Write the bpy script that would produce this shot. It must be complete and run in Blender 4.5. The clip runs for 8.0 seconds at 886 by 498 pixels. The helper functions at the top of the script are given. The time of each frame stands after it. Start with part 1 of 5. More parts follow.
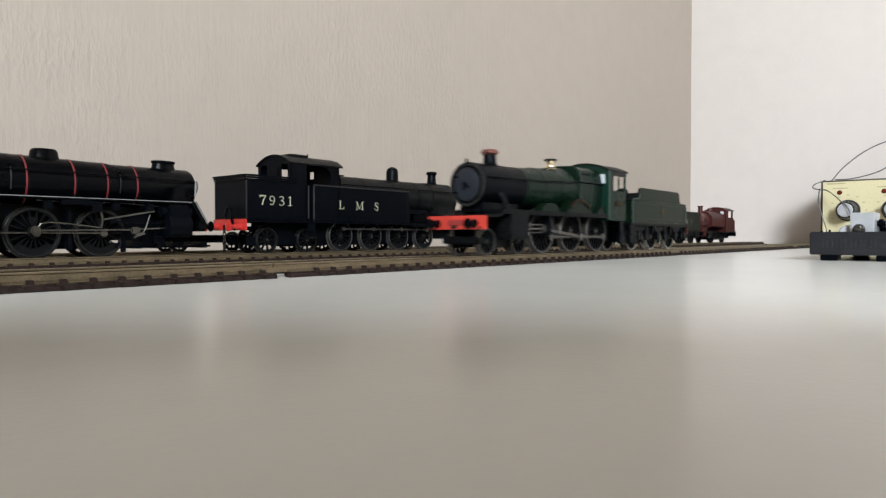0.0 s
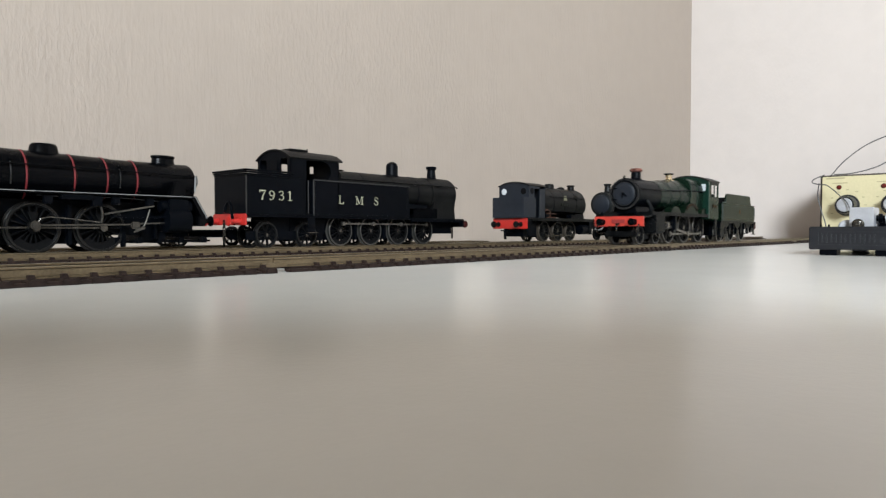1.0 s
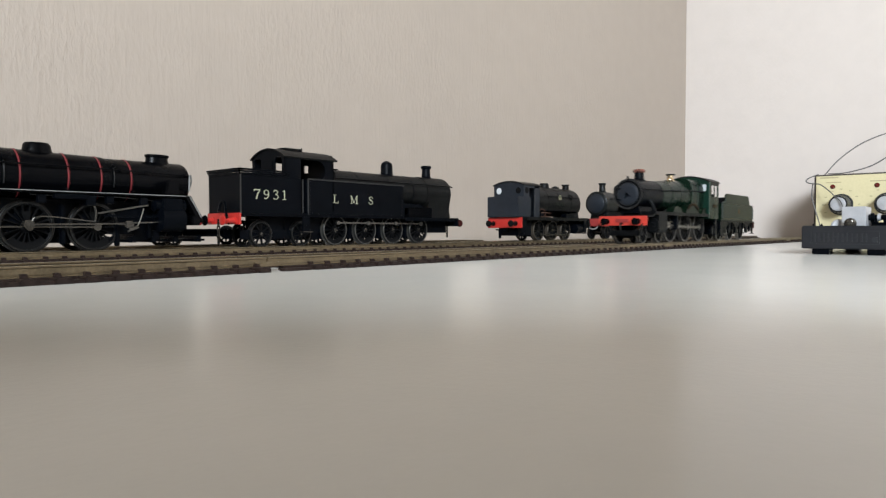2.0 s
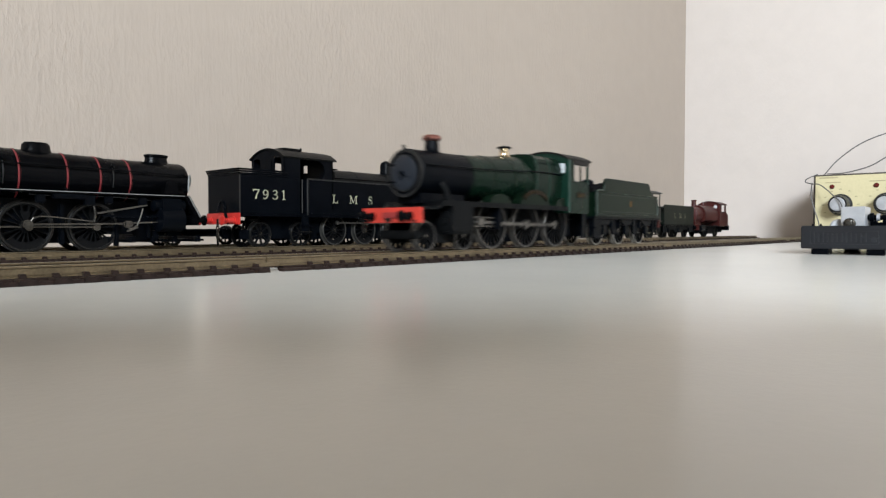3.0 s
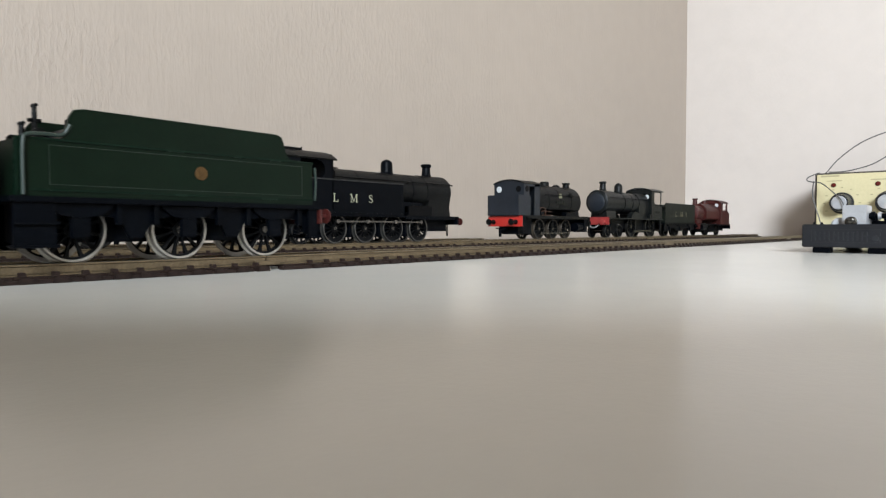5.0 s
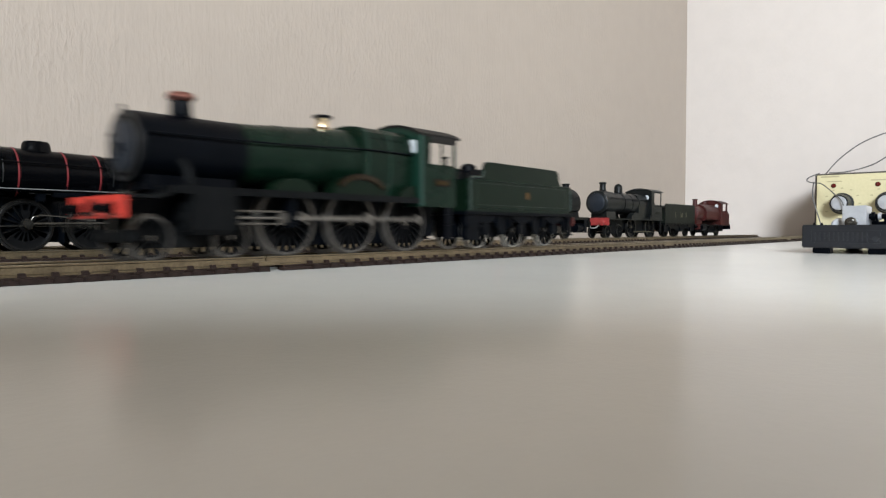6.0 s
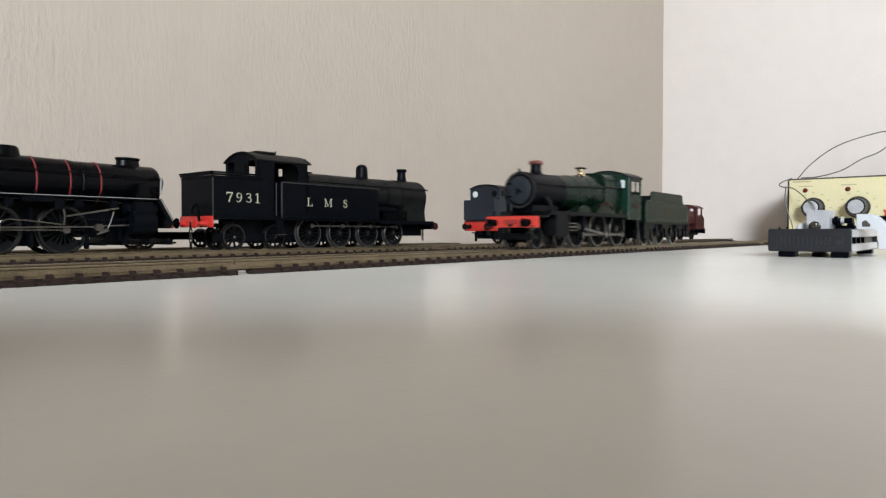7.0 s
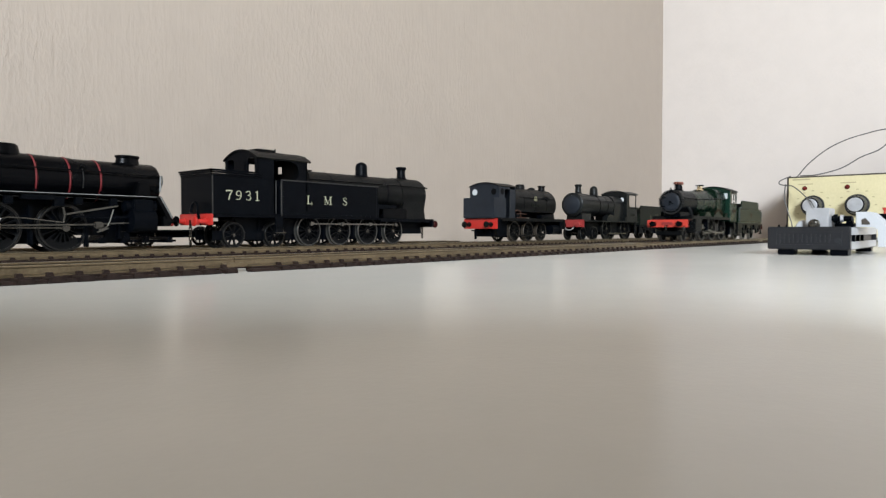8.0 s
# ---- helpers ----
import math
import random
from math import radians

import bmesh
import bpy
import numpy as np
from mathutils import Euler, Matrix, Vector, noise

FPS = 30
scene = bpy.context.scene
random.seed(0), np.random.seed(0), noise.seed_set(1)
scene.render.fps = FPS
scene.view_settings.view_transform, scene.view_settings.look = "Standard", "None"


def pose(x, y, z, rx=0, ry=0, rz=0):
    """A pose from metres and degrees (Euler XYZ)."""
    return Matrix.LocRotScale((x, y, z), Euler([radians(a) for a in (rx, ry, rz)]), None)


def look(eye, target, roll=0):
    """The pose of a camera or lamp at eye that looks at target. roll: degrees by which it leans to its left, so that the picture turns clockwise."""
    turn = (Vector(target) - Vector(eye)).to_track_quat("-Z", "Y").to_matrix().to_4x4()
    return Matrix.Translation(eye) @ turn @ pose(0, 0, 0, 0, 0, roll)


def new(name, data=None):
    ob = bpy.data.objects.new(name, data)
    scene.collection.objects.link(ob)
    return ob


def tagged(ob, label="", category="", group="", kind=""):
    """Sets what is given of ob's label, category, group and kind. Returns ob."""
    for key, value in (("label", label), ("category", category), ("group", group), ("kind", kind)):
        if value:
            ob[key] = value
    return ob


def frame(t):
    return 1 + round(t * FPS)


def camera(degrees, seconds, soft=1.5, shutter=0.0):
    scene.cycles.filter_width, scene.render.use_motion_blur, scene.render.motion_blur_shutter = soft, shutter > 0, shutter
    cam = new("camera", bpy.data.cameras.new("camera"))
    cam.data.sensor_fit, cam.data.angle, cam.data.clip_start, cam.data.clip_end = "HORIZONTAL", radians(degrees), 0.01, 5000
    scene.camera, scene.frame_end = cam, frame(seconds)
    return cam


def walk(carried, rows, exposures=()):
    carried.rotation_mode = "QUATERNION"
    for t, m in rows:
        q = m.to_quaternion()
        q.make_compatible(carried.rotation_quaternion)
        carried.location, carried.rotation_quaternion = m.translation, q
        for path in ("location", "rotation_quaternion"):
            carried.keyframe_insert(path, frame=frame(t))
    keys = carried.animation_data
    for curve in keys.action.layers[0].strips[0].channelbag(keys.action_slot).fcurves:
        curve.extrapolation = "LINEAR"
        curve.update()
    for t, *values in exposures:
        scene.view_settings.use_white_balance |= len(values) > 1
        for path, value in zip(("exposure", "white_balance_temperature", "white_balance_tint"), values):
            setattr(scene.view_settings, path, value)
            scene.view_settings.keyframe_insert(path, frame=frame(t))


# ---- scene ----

# ================= camera =================
cam = camera(67.53, 8.0, soft=1.3, shutter=0.5)
PATH = [
    (0.00, pose(0.00036, 0.00007, 0.0130, 88.873, 0, -49.128)),
    (0.50, pose(0.00015, 0.00004, 0.0130, 88.726, 0, -49.169)),
    (1.00, pose(0.00000, 0.00000, 0.0130, 88.422, 0, -49.180)),
    (1.22, pose(0.00005, -0.00080, 0.0130, 88.362, 0, -49.470)),
    (1.50, pose(0.00006, -0.00097, 0.0130, 88.347, 0, -49.516)),
    (3.00, pose(0.00014, -0.00103, 0.0130, 88.352, 0, -49.574)),
    (3.50, pose(0.00033, -0.00101, 0.0130, 88.274, 0, -49.519)),
    (4.00, pose(0.00044, -0.00100, 0.0130, 88.220, 0, -49.501)),
    (4.50, pose(0.00057, -0.00107, 0.0130, 88.206, 0, -49.485)),
    (6.00, pose(0.00063, -0.00114, 0.0130, 88.271, 0, -49.469)),
    (6.50, pose(0.00177, -0.00489, 0.0130, 88.679, 0, -50.394)),
    (7.00, pose(0.00155, -0.00710, 0.0130, 88.610, 0, -50.974)),
    (7.50, pose(0.00142, -0.00715, 0.0130, 88.592, 0, -51.009)),
    (8.00, pose(0.00138, -0.00708, 0.0130, 88.426, 0, -51.021)),
]
walk(cam, PATH)

# ================= world and light =================
world = bpy.data.worlds.new("sky")
scene.world = world
world.use_nodes = True
wn = world.node_tree
sky = wn.nodes.new("ShaderNodeTexSky")
sky.sky_type = "NISHITA"
sky.sun_disc = False
sky.sun_elevation = radians(38)
sky.sun_rotation = radians(200)
wn.links.new(sky.outputs[0], wn.nodes["Background"].inputs[0])
wn.nodes["Background"].inputs[1].default_value = 0.1

sun = new("sun", bpy.data.lights.new("sun", "SUN"))
sun.data.energy, sun.data.angle, sun.data.color = 1.0, radians(12), (1, 0.96, 0.9)
sun.matrix_world = look((-3, 3, 3), (0, 0, 0))

# daylight of the window in the west wall
win_lamp = new("window_daylight", bpy.data.lights.new("window_daylight", "AREA"))
win_lamp.data.shape, win_lamp.data.size, win_lamp.data.size_y = "RECTANGLE", 1.05, 1.0
win_lamp.data.energy, win_lamp.data.color = 284, (0.812, 0.906, 1.0)
win_lamp.matrix_world = look((-1.92, -1.99, 1.46), (0.9, -1.74, 0.6))
scene.view_settings.exposure = 0.06


# ================= materials =================
def material(name, base, rough=0.5, metal=0.0, vary=0.15, scale=60.0, bump=0.0, bump_scale=400.0, coat=0.0, tint=None, spec=0.5):
    """A surface with two scales of variation in tone, gloss and relief."""
    m = bpy.data.materials.new(name)
    m.use_nodes = True
    n, l = m.node_tree.nodes, m.node_tree.links
    b = n["Principled BSDF"]
    co = n.new("ShaderNodeTexCoord")
    big = n.new("ShaderNodeTexNoise")
    big.inputs["Scale"].default_value, big.inputs["Detail"].default_value = scale, 5
    l.new(co.outputs["Object"], big.inputs["Vector"])
    fine = n.new("ShaderNodeTexNoise")
    fine.inputs["Scale"].default_value, fine.inputs["Detail"].default_value = scale * 14, 3
    l.new(co.outputs["Object"], fine.inputs["Vector"])
    both = n.new("ShaderNodeMath")
    both.operation = "ADD"
    l.new(big.outputs[0], both.inputs[0])
    l.new(fine.outputs[0], both.inputs[1])
    ramp = n.new("ShaderNodeMapRange")
    ramp.inputs[1].default_value, ramp.inputs[2].default_value = 0.7, 1.3
    l.new(both.outputs[0], ramp.inputs[0])
    mix = n.new("ShaderNodeMix")
    mix.data_type = "RGBA"
    lo = tuple(c * (1 - vary) for c in base)
    hi = tint or tuple(min(1, c * (1 + vary)) for c in base)
    mix.inputs[6].default_value, mix.inputs[7].default_value = (*lo, 1), (*hi, 1)
    l.new(ramp.outputs[0], mix.inputs[0])
    l.new(mix.outputs[2], b.inputs["Base Color"])
    rr = n.new("ShaderNodeMapRange")
    rr.inputs[3].default_value, rr.inputs[4].default_value = max(0.02, rough * 0.85), min(1, rough * 1.15)
    l.new(big.outputs[0], rr.inputs[0])
    l.new(rr.outputs[0], b.inputs["Roughness"])
    b.inputs["Metallic"].default_value = metal
    b.inputs["Coat Weight"].default_value = coat
    b.inputs["Specular IOR Level"].default_value = spec
    if bump:
        bn = n.new("ShaderNodeTexNoise")
        bn.inputs["Scale"].default_value, bn.inputs["Detail"].default_value = bump_scale, 4
        l.new(co.outputs["Object"], bn.inputs["Vector"])
        bp = n.new("ShaderNodeBump")
        bp.inputs["Strength"].default_value, bp.inputs["Distance"].default_value = bump, 0.001
        l.new(bn.outputs[0], bp.inputs["Height"])
        l.new(bp.outputs[0], b.inputs["Normal"])
    return m


def wall_material(name, base, relief=0.62):
    """Painted anaglypta paper: upright ragged ribs in relief under matt off-white paint."""
    m = material(name, base, 0.75, vary=0.03, scale=3.0)
    n, l = m.node_tree.nodes, m.node_tree.links
    co = n.new("ShaderNodeTexCoord")
    mp = n.new("ShaderNodeMapping")
    mp.inputs["Scale"].default_value = (1, 1, 0.10)
    l.new(co.outputs["Object"], mp.inputs["Vector"])
    ribs = n.new("ShaderNodeTexNoise")
    ribs.inputs["Scale"].default_value, ribs.inputs["Detail"].default_value = 230, 4
    ribs.inputs["Roughness"].default_value, ribs.inputs["Distortion"].default_value = 0.6, 0.5
    l.new(mp.outputs[0], ribs.inputs["Vector"])
    mg = n.new("ShaderNodeMapping")
    mg.inputs["Scale"].default_value = (1, 1, 0.42)
    l.new(co.outputs["Object"], mg.inputs["Vector"])
    lumps = n.new("ShaderNodeTexNoise")
    lumps.inputs["Scale"].default_value, lumps.inputs["Detail"].default_value = 330, 3
    lumps.inputs["Distortion"].default_value = 0.3
    l.new(mg.outputs[0], lumps.inputs["Vector"])
    patch = n.new("ShaderNodeTexNoise")
    patch.inputs["Scale"].default_value, patch.inputs["Detail"].default_value = 9, 3
    l.new(co.outputs["Object"], patch.inputs["Vector"])
    where = n.new("ShaderNodeMapRange")
    where.inputs[1].default_value, where.inputs[2].default_value = 0.42, 0.66
    l.new(patch.outputs[0], where.inputs[0])
    lump = n.new("ShaderNodeMath")
    lump.operation = "MULTIPLY"
    lump.use_clamp = False
    l.new(lumps.outputs[0], lump.inputs[0])
    l.new(where.outputs[0], lump.inputs[1])
    add = n.new("ShaderNodeMath")
    add.operation = "MULTIPLY_ADD"
    add.inputs[1].default_value = 0.42
    l.new(ribs.outputs[0], add.inputs[0])
    l.new(lump.outputs[0], add.inputs[2])
    bp = n.new("ShaderNodeBump")
    bp.inputs["Strength"].default_value, bp.inputs["Distance"].default_value = relief, 0.0014
    l.new(add.outputs[0], bp.inputs["Height"])
    l.new(bp.outputs[0], n["Principled BSDF"].inputs["Normal"])
    return m


# Two wall tones: the east wall's base colour is paler than the north's.
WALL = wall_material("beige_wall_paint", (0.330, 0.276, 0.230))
WALLPALE = wall_material("pale_east_wall", (0.505, 0.447, 0.405), relief=0.22)
# Unseen walls, ceiling and floor: dark warm colours that hold down bounced light.
WALLDARK = wall_material("unseen_wall_dark", (0.16, 0.128, 0.085))
CEIL = material("unseen_ceiling_dark", (0.20, 0.165, 0.115), 0.8, vary=0.02, scale=4)
FLOOR = material("floor_carpet", (0.17, 0.138, 0.092), 0.95, vary=0.2, scale=30, bump=0.5)
TABLE = material("white_laminate", (0.600, 0.590, 0.552), 0.20, vary=0.015, scale=9, bump=0.02, bump_scale=900, spec=0.36)
WOODW = material("white_gloss_wood", (0.624, 0.616, 0.592), 0.35, vary=0.04, scale=12)
SLEEPER = material("sleeper_plastic", (0.0165, 0.0098, 0.008), 0.55, vary=0.4, scale=90, bump=0.3, spec=0.14)
RAIL = material("rail_dull_metal", (0.160, 0.122, 0.074), 0.42, 0.75, vary=0.3, scale=120)
RAILTOP = material("rail_polished", (0.30, 0.26, 0.19), 0.3, 0.9, vary=0.2, scale=150)
BLACK = material("satin_black", (0.00112, 0.00128, 0.00168), 0.26, vary=0.3, scale=90, bump=0.08, bump_scale=1500, spec=0.065)
MATTBLACK = material("matt_black", (0.0011, 0.0016, 0.0026), 0.36, vary=0.35, scale=110, bump=0.14, bump_scale=1800, spec=0.045)
SOOT = material("sooty_grey_black", (0.0024, 0.0027, 0.0030), 0.40, vary=0.4, scale=80, bump=0.12, bump_scale=1500, tint=(0.0078, 0.0078, 0.0074), spec=0.075)
# Lighter blue-black for ends that face the window: their daylight is in the colour.
BLUEBLK_LIT = material("blue_black_lit", (0.0105, 0.0130, 0.0175), 0.4, vary=0.35, scale=90, bump=0.08, bump_scale=1500, spec=0.22)
WEATHERED = material("weathered_blue_grey", (0.0026, 0.0034, 0.0040), 0.36, vary=0.4, scale=70, bump=0.14, bump_scale=1200, tint=(0.0115, 0.0126, 0.0120), spec=0.13)
GREEN = material("deep_green", (0.0024, 0.0084, 0.0047), 0.27, vary=0.25, scale=70, bump=0.05, bump_scale=1500, spec=0.09)
GREEN2 = material("tender_green", (0.00216, 0.00656, 0.0032), 0.34, vary=0.2, scale=70, bump=0.04, bump_scale=1500, spec=0.09)
# The engine green again, paler where daylight falls on cab and firebox.
GREEN_LIT = material("lit_green", (0.004, 0.0192, 0.012), 0.38, vary=0.15, scale=90, spec=0.2)
GREYGREEN = material("worn_grey_green", (0.0048, 0.00624, 0.0044), 0.5, vary=0.4, scale=90, bump=0.1, spec=0.14)
BEAMDARK = material("faded_beam_red", (0.208, 0.0176, 0.016), 0.5, vary=0.3, scale=120)
BEAD = material("worn_black_edge", (0.005, 0.0053, 0.0055), 0.4, vary=0.5, scale=300)
LINE_FAINT = material("lining_faint_green", (0.0044, 0.0116, 0.0068), 0.45, vary=0.15, scale=200)
DKRED = material("oxide_red", (0.040, 0.0085, 0.0072), 0.42, vary=0.55, scale=70, bump=0.16, spec=0.22)
RED = material("beam_red", (0.352, 0.016, 0.0112), 0.42, vary=0.2, scale=120)
ORANGE = material("beam_orange_red", (0.40, 0.032, 0.020), 0.42, vary=0.2, scale=120)
LINE_RED = material("lining_red", (0.136, 0.012, 0.0144), 0.5, vary=0.15, scale=200)
LINE_GREY = material("lining_grey", (0.152, 0.152, 0.148), 0.5, vary=0.15, scale=200)
LINE_GREEN = material("lining_pale_green", (0.0075, 0.0185, 0.013), 0.5, vary=0.15, scale=200)
BRASS = material("brass", (0.80, 0.64, 0.42), 0.2, 1.0, vary=0.1, scale=200)
COPPER = material("copper", (0.27, 0.115, 0.092), 0.27, 0.85, vary=0.25, scale=200)
STEEL = material("bright_steel", (0.125, 0.117, 0.105), 0.33, 0.9, vary=0.25, scale=200)
DULLSTEEL = material("dull_steel", (0.075, 0.070, 0.062), 0.26, 0.9, vary=0.35, scale=200)
TYRE = material("tyre_steel", (0.095, 0.088, 0.080), 0.38, 0.8, vary=0.25, scale=200)
TYREPALE = material("tyre_pale", (0.336, 0.32, 0.288), 0.4, 0.8, vary=0.15, scale=200)
DARKTYRE = material("tyre_dark", (0.016, 0.0155, 0.0148), 0.32, 0.7, vary=0.3, scale=200)
RUSTSTEEL = material("rusty_steel", (0.052, 0.042, 0.032), 0.45, 0.5, vary=0.4, scale=150)
TYREMID = material("tyre_mid", (0.08, 0.0776, 0.072), 0.36, 0.8, vary=0.2, scale=200)
DARKWHEEL = material("wheel_black", (0.00224, 0.00232, 0.00256), 0.5, vary=0.3, scale=200, spec=0.08)
CREAM = material("cream_lettering", (0.32, 0.312, 0.216), 0.5, vary=0.3, scale=400)
CREAM_FADED = material("faded_lettering", (0.128, 0.12, 0.072), 0.6, vary=0.3, scale=400)
GOLD = material("gold_transfer", (0.055, 0.030, 0.011), 0.5, vary=0.5, scale=700, spec=0.1)
DULLGOLD = material("tarnished_gold", (0.030, 0.018, 0.0065), 0.5, vary=0.3, scale=400, spec=0.1)
PLATERED = material("plate_red_brown", (0.0085, 0.0055, 0.0032), 0.45, vary=0.3, scale=300, spec=0.08)
# Opaque pale panes: the brightness in the cab windows is put into colour.
GLAZE = material("lit_cab_glazing", (0.44, 0.456, 0.464), 0.15, vary=0.05, scale=200)
PLASTIC = material("charcoal_plastic", (0.0095, 0.0102, 0.0125), 0.36, vary=0.2, scale=90, bump=0.1, bump_scale=2500, spec=0.4)
EMBOSS = material("charcoal_emboss", (0.014, 0.015, 0.018), 0.30, vary=0.15, scale=90)
ALLOY = material("brushed_alloy", (0.496, 0.504, 0.528), 0.34, 0.6, vary=0.12, scale=160)
WHITEPL = material("white_plastic", (0.416, 0.424, 0.44), 0.4, vary=0.05, scale=120)
PANEL = material("cream_enamel", (0.528, 0.464, 0.28), 0.42, vary=0.06, scale=25)
CASE = material("brown_case", (0.044, 0.0344, 0.0256), 0.5, vary=0.2, scale=60)
PRINT = material("panel_print", (0.336, 0.296, 0.176), 0.6, vary=0.1, scale=200)
AGEDCOPPER = material("aged_copper", (0.068, 0.0304, 0.0192), 0.45, 0.5, vary=0.3, scale=200)
DUSTBLACK = material("dusty_black", (0.0020, 0.0026, 0.0033), 0.45, vary=0.5, scale=120, bump=0.14, bump_scale=1800, tint=(0.0055, 0.0058, 0.006), spec=0.06)
# Light caught by the cab's front edge, as a paler green.
CABEDGE_LIT = material("lit_green_edge", (0.009, 0.032, 0.023), 0.38, vary=0.2, scale=120, spec=0.25)
ROOFBROWN = material("sooted_roof", (0.0085, 0.0074, 0.0066), 0.5, vary=0.4, scale=90, bump=0.1, spec=0.15)
JEWEL = material("red_jewel", (0.088, 0.0096, 0.008), 0.2, vary=0.1, scale=200)
WIRE = material("grey_wire", (0.08, 0.076, 0.072), 0.5, vary=0.2, scale=200)


# ================= mesh helpers (millimetres) =================
def mesh():
    return bmesh.new()


def box(bm, x0, x1, y0, y1, z0, z1, mi=0, bev=0.0):
    v = [bm.verts.new((x, y, z)) for x in (x0, x1) for y in (y0, y1) for z in (z0, z1)]
    fs = [bm.faces.new([v[i] for i in q]) for q in ((0, 1, 3, 2), (4, 6, 7, 5), (0, 4, 5, 1), (2, 3, 7, 6), (0, 2, 6, 4), (1, 5, 7, 3))]
    for f in fs:
        f.material_index = mi
    if bev:
        es = list({e for f in fs for e in f.edges})
        for f in bmesh.ops.bevel(bm, geom=es, offset=bev, segments=2, affect="EDGES")["faces"]:
            f.material_index = mi
    return bm


def prism(bm, pts, a0, a1, axis="y", mi=0, bev=0.0):
    """A polygon pushed out along an axis: (x, z) along y, (y, z) along x, (x, y) along z."""
    def at(p, a):
        return {"y": (p[0], a, p[1]), "x": (a, p[0], p[1]), "z": (p[0], p[1], a)}[axis]
    lo = [bm.verts.new(at(p, a0)) for p in pts]
    hi = [bm.verts.new(at(p, a1)) for p in pts]
    k = len(pts)
    fs = [bm.faces.new(lo), bm.faces.new(hi[::-1])]
    fs += [bm.faces.new((lo[i], hi[i], hi[(i + 1) % k], lo[(i + 1) % k])) for i in range(k)]
    for f in fs:
        f.material_index = mi
    if bev:
        es = list({e for f in fs[:2] for e in f.edges})
        for f in bmesh.ops.bevel(bm, geom=es, offset=bev, segments=2, affect="EDGES")["faces"]:
            f.material_index = mi
    return bm


def lathe(bm, centre, axis, profile, seg=24, mi=0, squash=(1, 1)):
    """Rings (along, radius) round an axis through centre."""
    rings = []
    for s, r in profile:
        ring = []
        for i in range(seg):
            a = 2 * math.pi * i / seg
            c, d = r * math.cos(a) * squash[0], r * math.sin(a) * squash[1]
            p = {"x": (s, c, d), "y": (c, s, d), "z": (c, d, s)}[axis]
            ring.append(bm.verts.new((centre[0] + p[0], centre[1] + p[1], centre[2] + p[2])))
        rings.append(ring)
    fs = []
    for a, b in zip(rings, rings[1:]):
        fs += [bm.faces.new((a[i], a[(i + 1) % seg], b[(i + 1) % seg], b[i])) for i in range(seg)]
    fs += [bm.faces.new(rings[0]), bm.faces.new(rings[-1][::-1])]
    for f in fs:
        f.material_index = mi
    return bm


def rod(bm, p, q, r, r2=None, seg=10, mi=0):
    p, q = Vector(p), Vector(q)
    w = (q - p).normalized()
    u = w.orthogonal().normalized()
    v = w.cross(u)
    r2 = r if r2 is None else r2
    rings = [[bm.verts.new(c + rr * (u * math.cos(a) + v * math.sin(a))) for a in (2 * math.pi * i / seg for i in range(seg))] for c, rr in ((p, r), (q, r2))]
    fs = [bm.faces.new((rings[0][i], rings[0][(i + 1) % seg], rings[1][(i + 1) % seg], rings[1][i])) for i in range(seg)]
    fs += [bm.faces.new(rings[0][::-1]), bm.faces.new(rings[1])]
    for f in fs:
        f.material_index = mi
    return bm


def wire(bm, pts, r, seg=8, mi=0, steps=6):
    """A round wire along a smooth line through pts."""
    P = [Vector(p) for p in pts]
    Q = []
    for i in range(len(P) - 1):
        a, b, c, d = P[max(i - 1, 0)], P[i], P[i + 1], P[min(i + 2, len(P) - 1)]
        for k in range(steps):
            t = k / steps
            Q.append(0.5 * (2 * b + (c - a) * t + (2 * a - 5 * b + 4 * c - d) * t * t + (3 * b - a - 3 * c + d) * t ** 3))
    Q.append(P[-1])
    for a, b in zip(Q, Q[1:]):
        if (b - a).length > 1e-6:
            rod(bm, a, b, r, seg=seg, mi=mi)
    return bm


def arch(x0, x1, base, top, k=12):
    """Points of a curved top from (x0, base) over the middle at top to (x1, base)."""
    h, c = top - base, (x1 - x0) / 2
    R = (c * c + h * h) / (2 * h)
    a = math.asin(min(1, c / R)) if h < c else math.pi - math.asin(c / R)
    m = (x0 + x1) / 2
    return [(m + R * math.sin(-a + 2 * a * i / k), top - R + R * math.cos(-a + 2 * a * i / k)) for i in range(k + 1)]


def part(name, bm, mat, parent=None, label="", at=(0, 0, 0), smooth=32):
    """One mesh object under a thing or a part; mat may be a list of slots."""
    bmesh.ops.recalc_face_normals(bm, faces=bm.faces)
    bmesh.ops.scale(bm, vec=(0.001, 0.001, 0.001), verts=bm.verts)
    me = bpy.data.meshes.new(name)
    bm.to_mesh(me)
    bm.free()
    for m in mat if isinstance(mat, (list, tuple)) else [mat]:
        me.materials.append(m)
    me.shade_smooth()
    me.set_sharp_from_angle(angle=radians(smooth))
    ob = new(name, me)
    if parent:
        ob.parent = parent
    ob.location = [c * 0.001 for c in at]
    if label:
        tagged(ob, label)
    return ob


def thing(name, label, category, at=(0, 0, 0), rz=0, group="", kind=""):
    ob = new(name)
    ob.empty_display_size = 0.02
    ob.matrix_world = pose(at[0] / 1000, at[1] / 1000, at[2] / 1000, 0, 0, rz)
    return tagged(ob, label, category, group, kind)


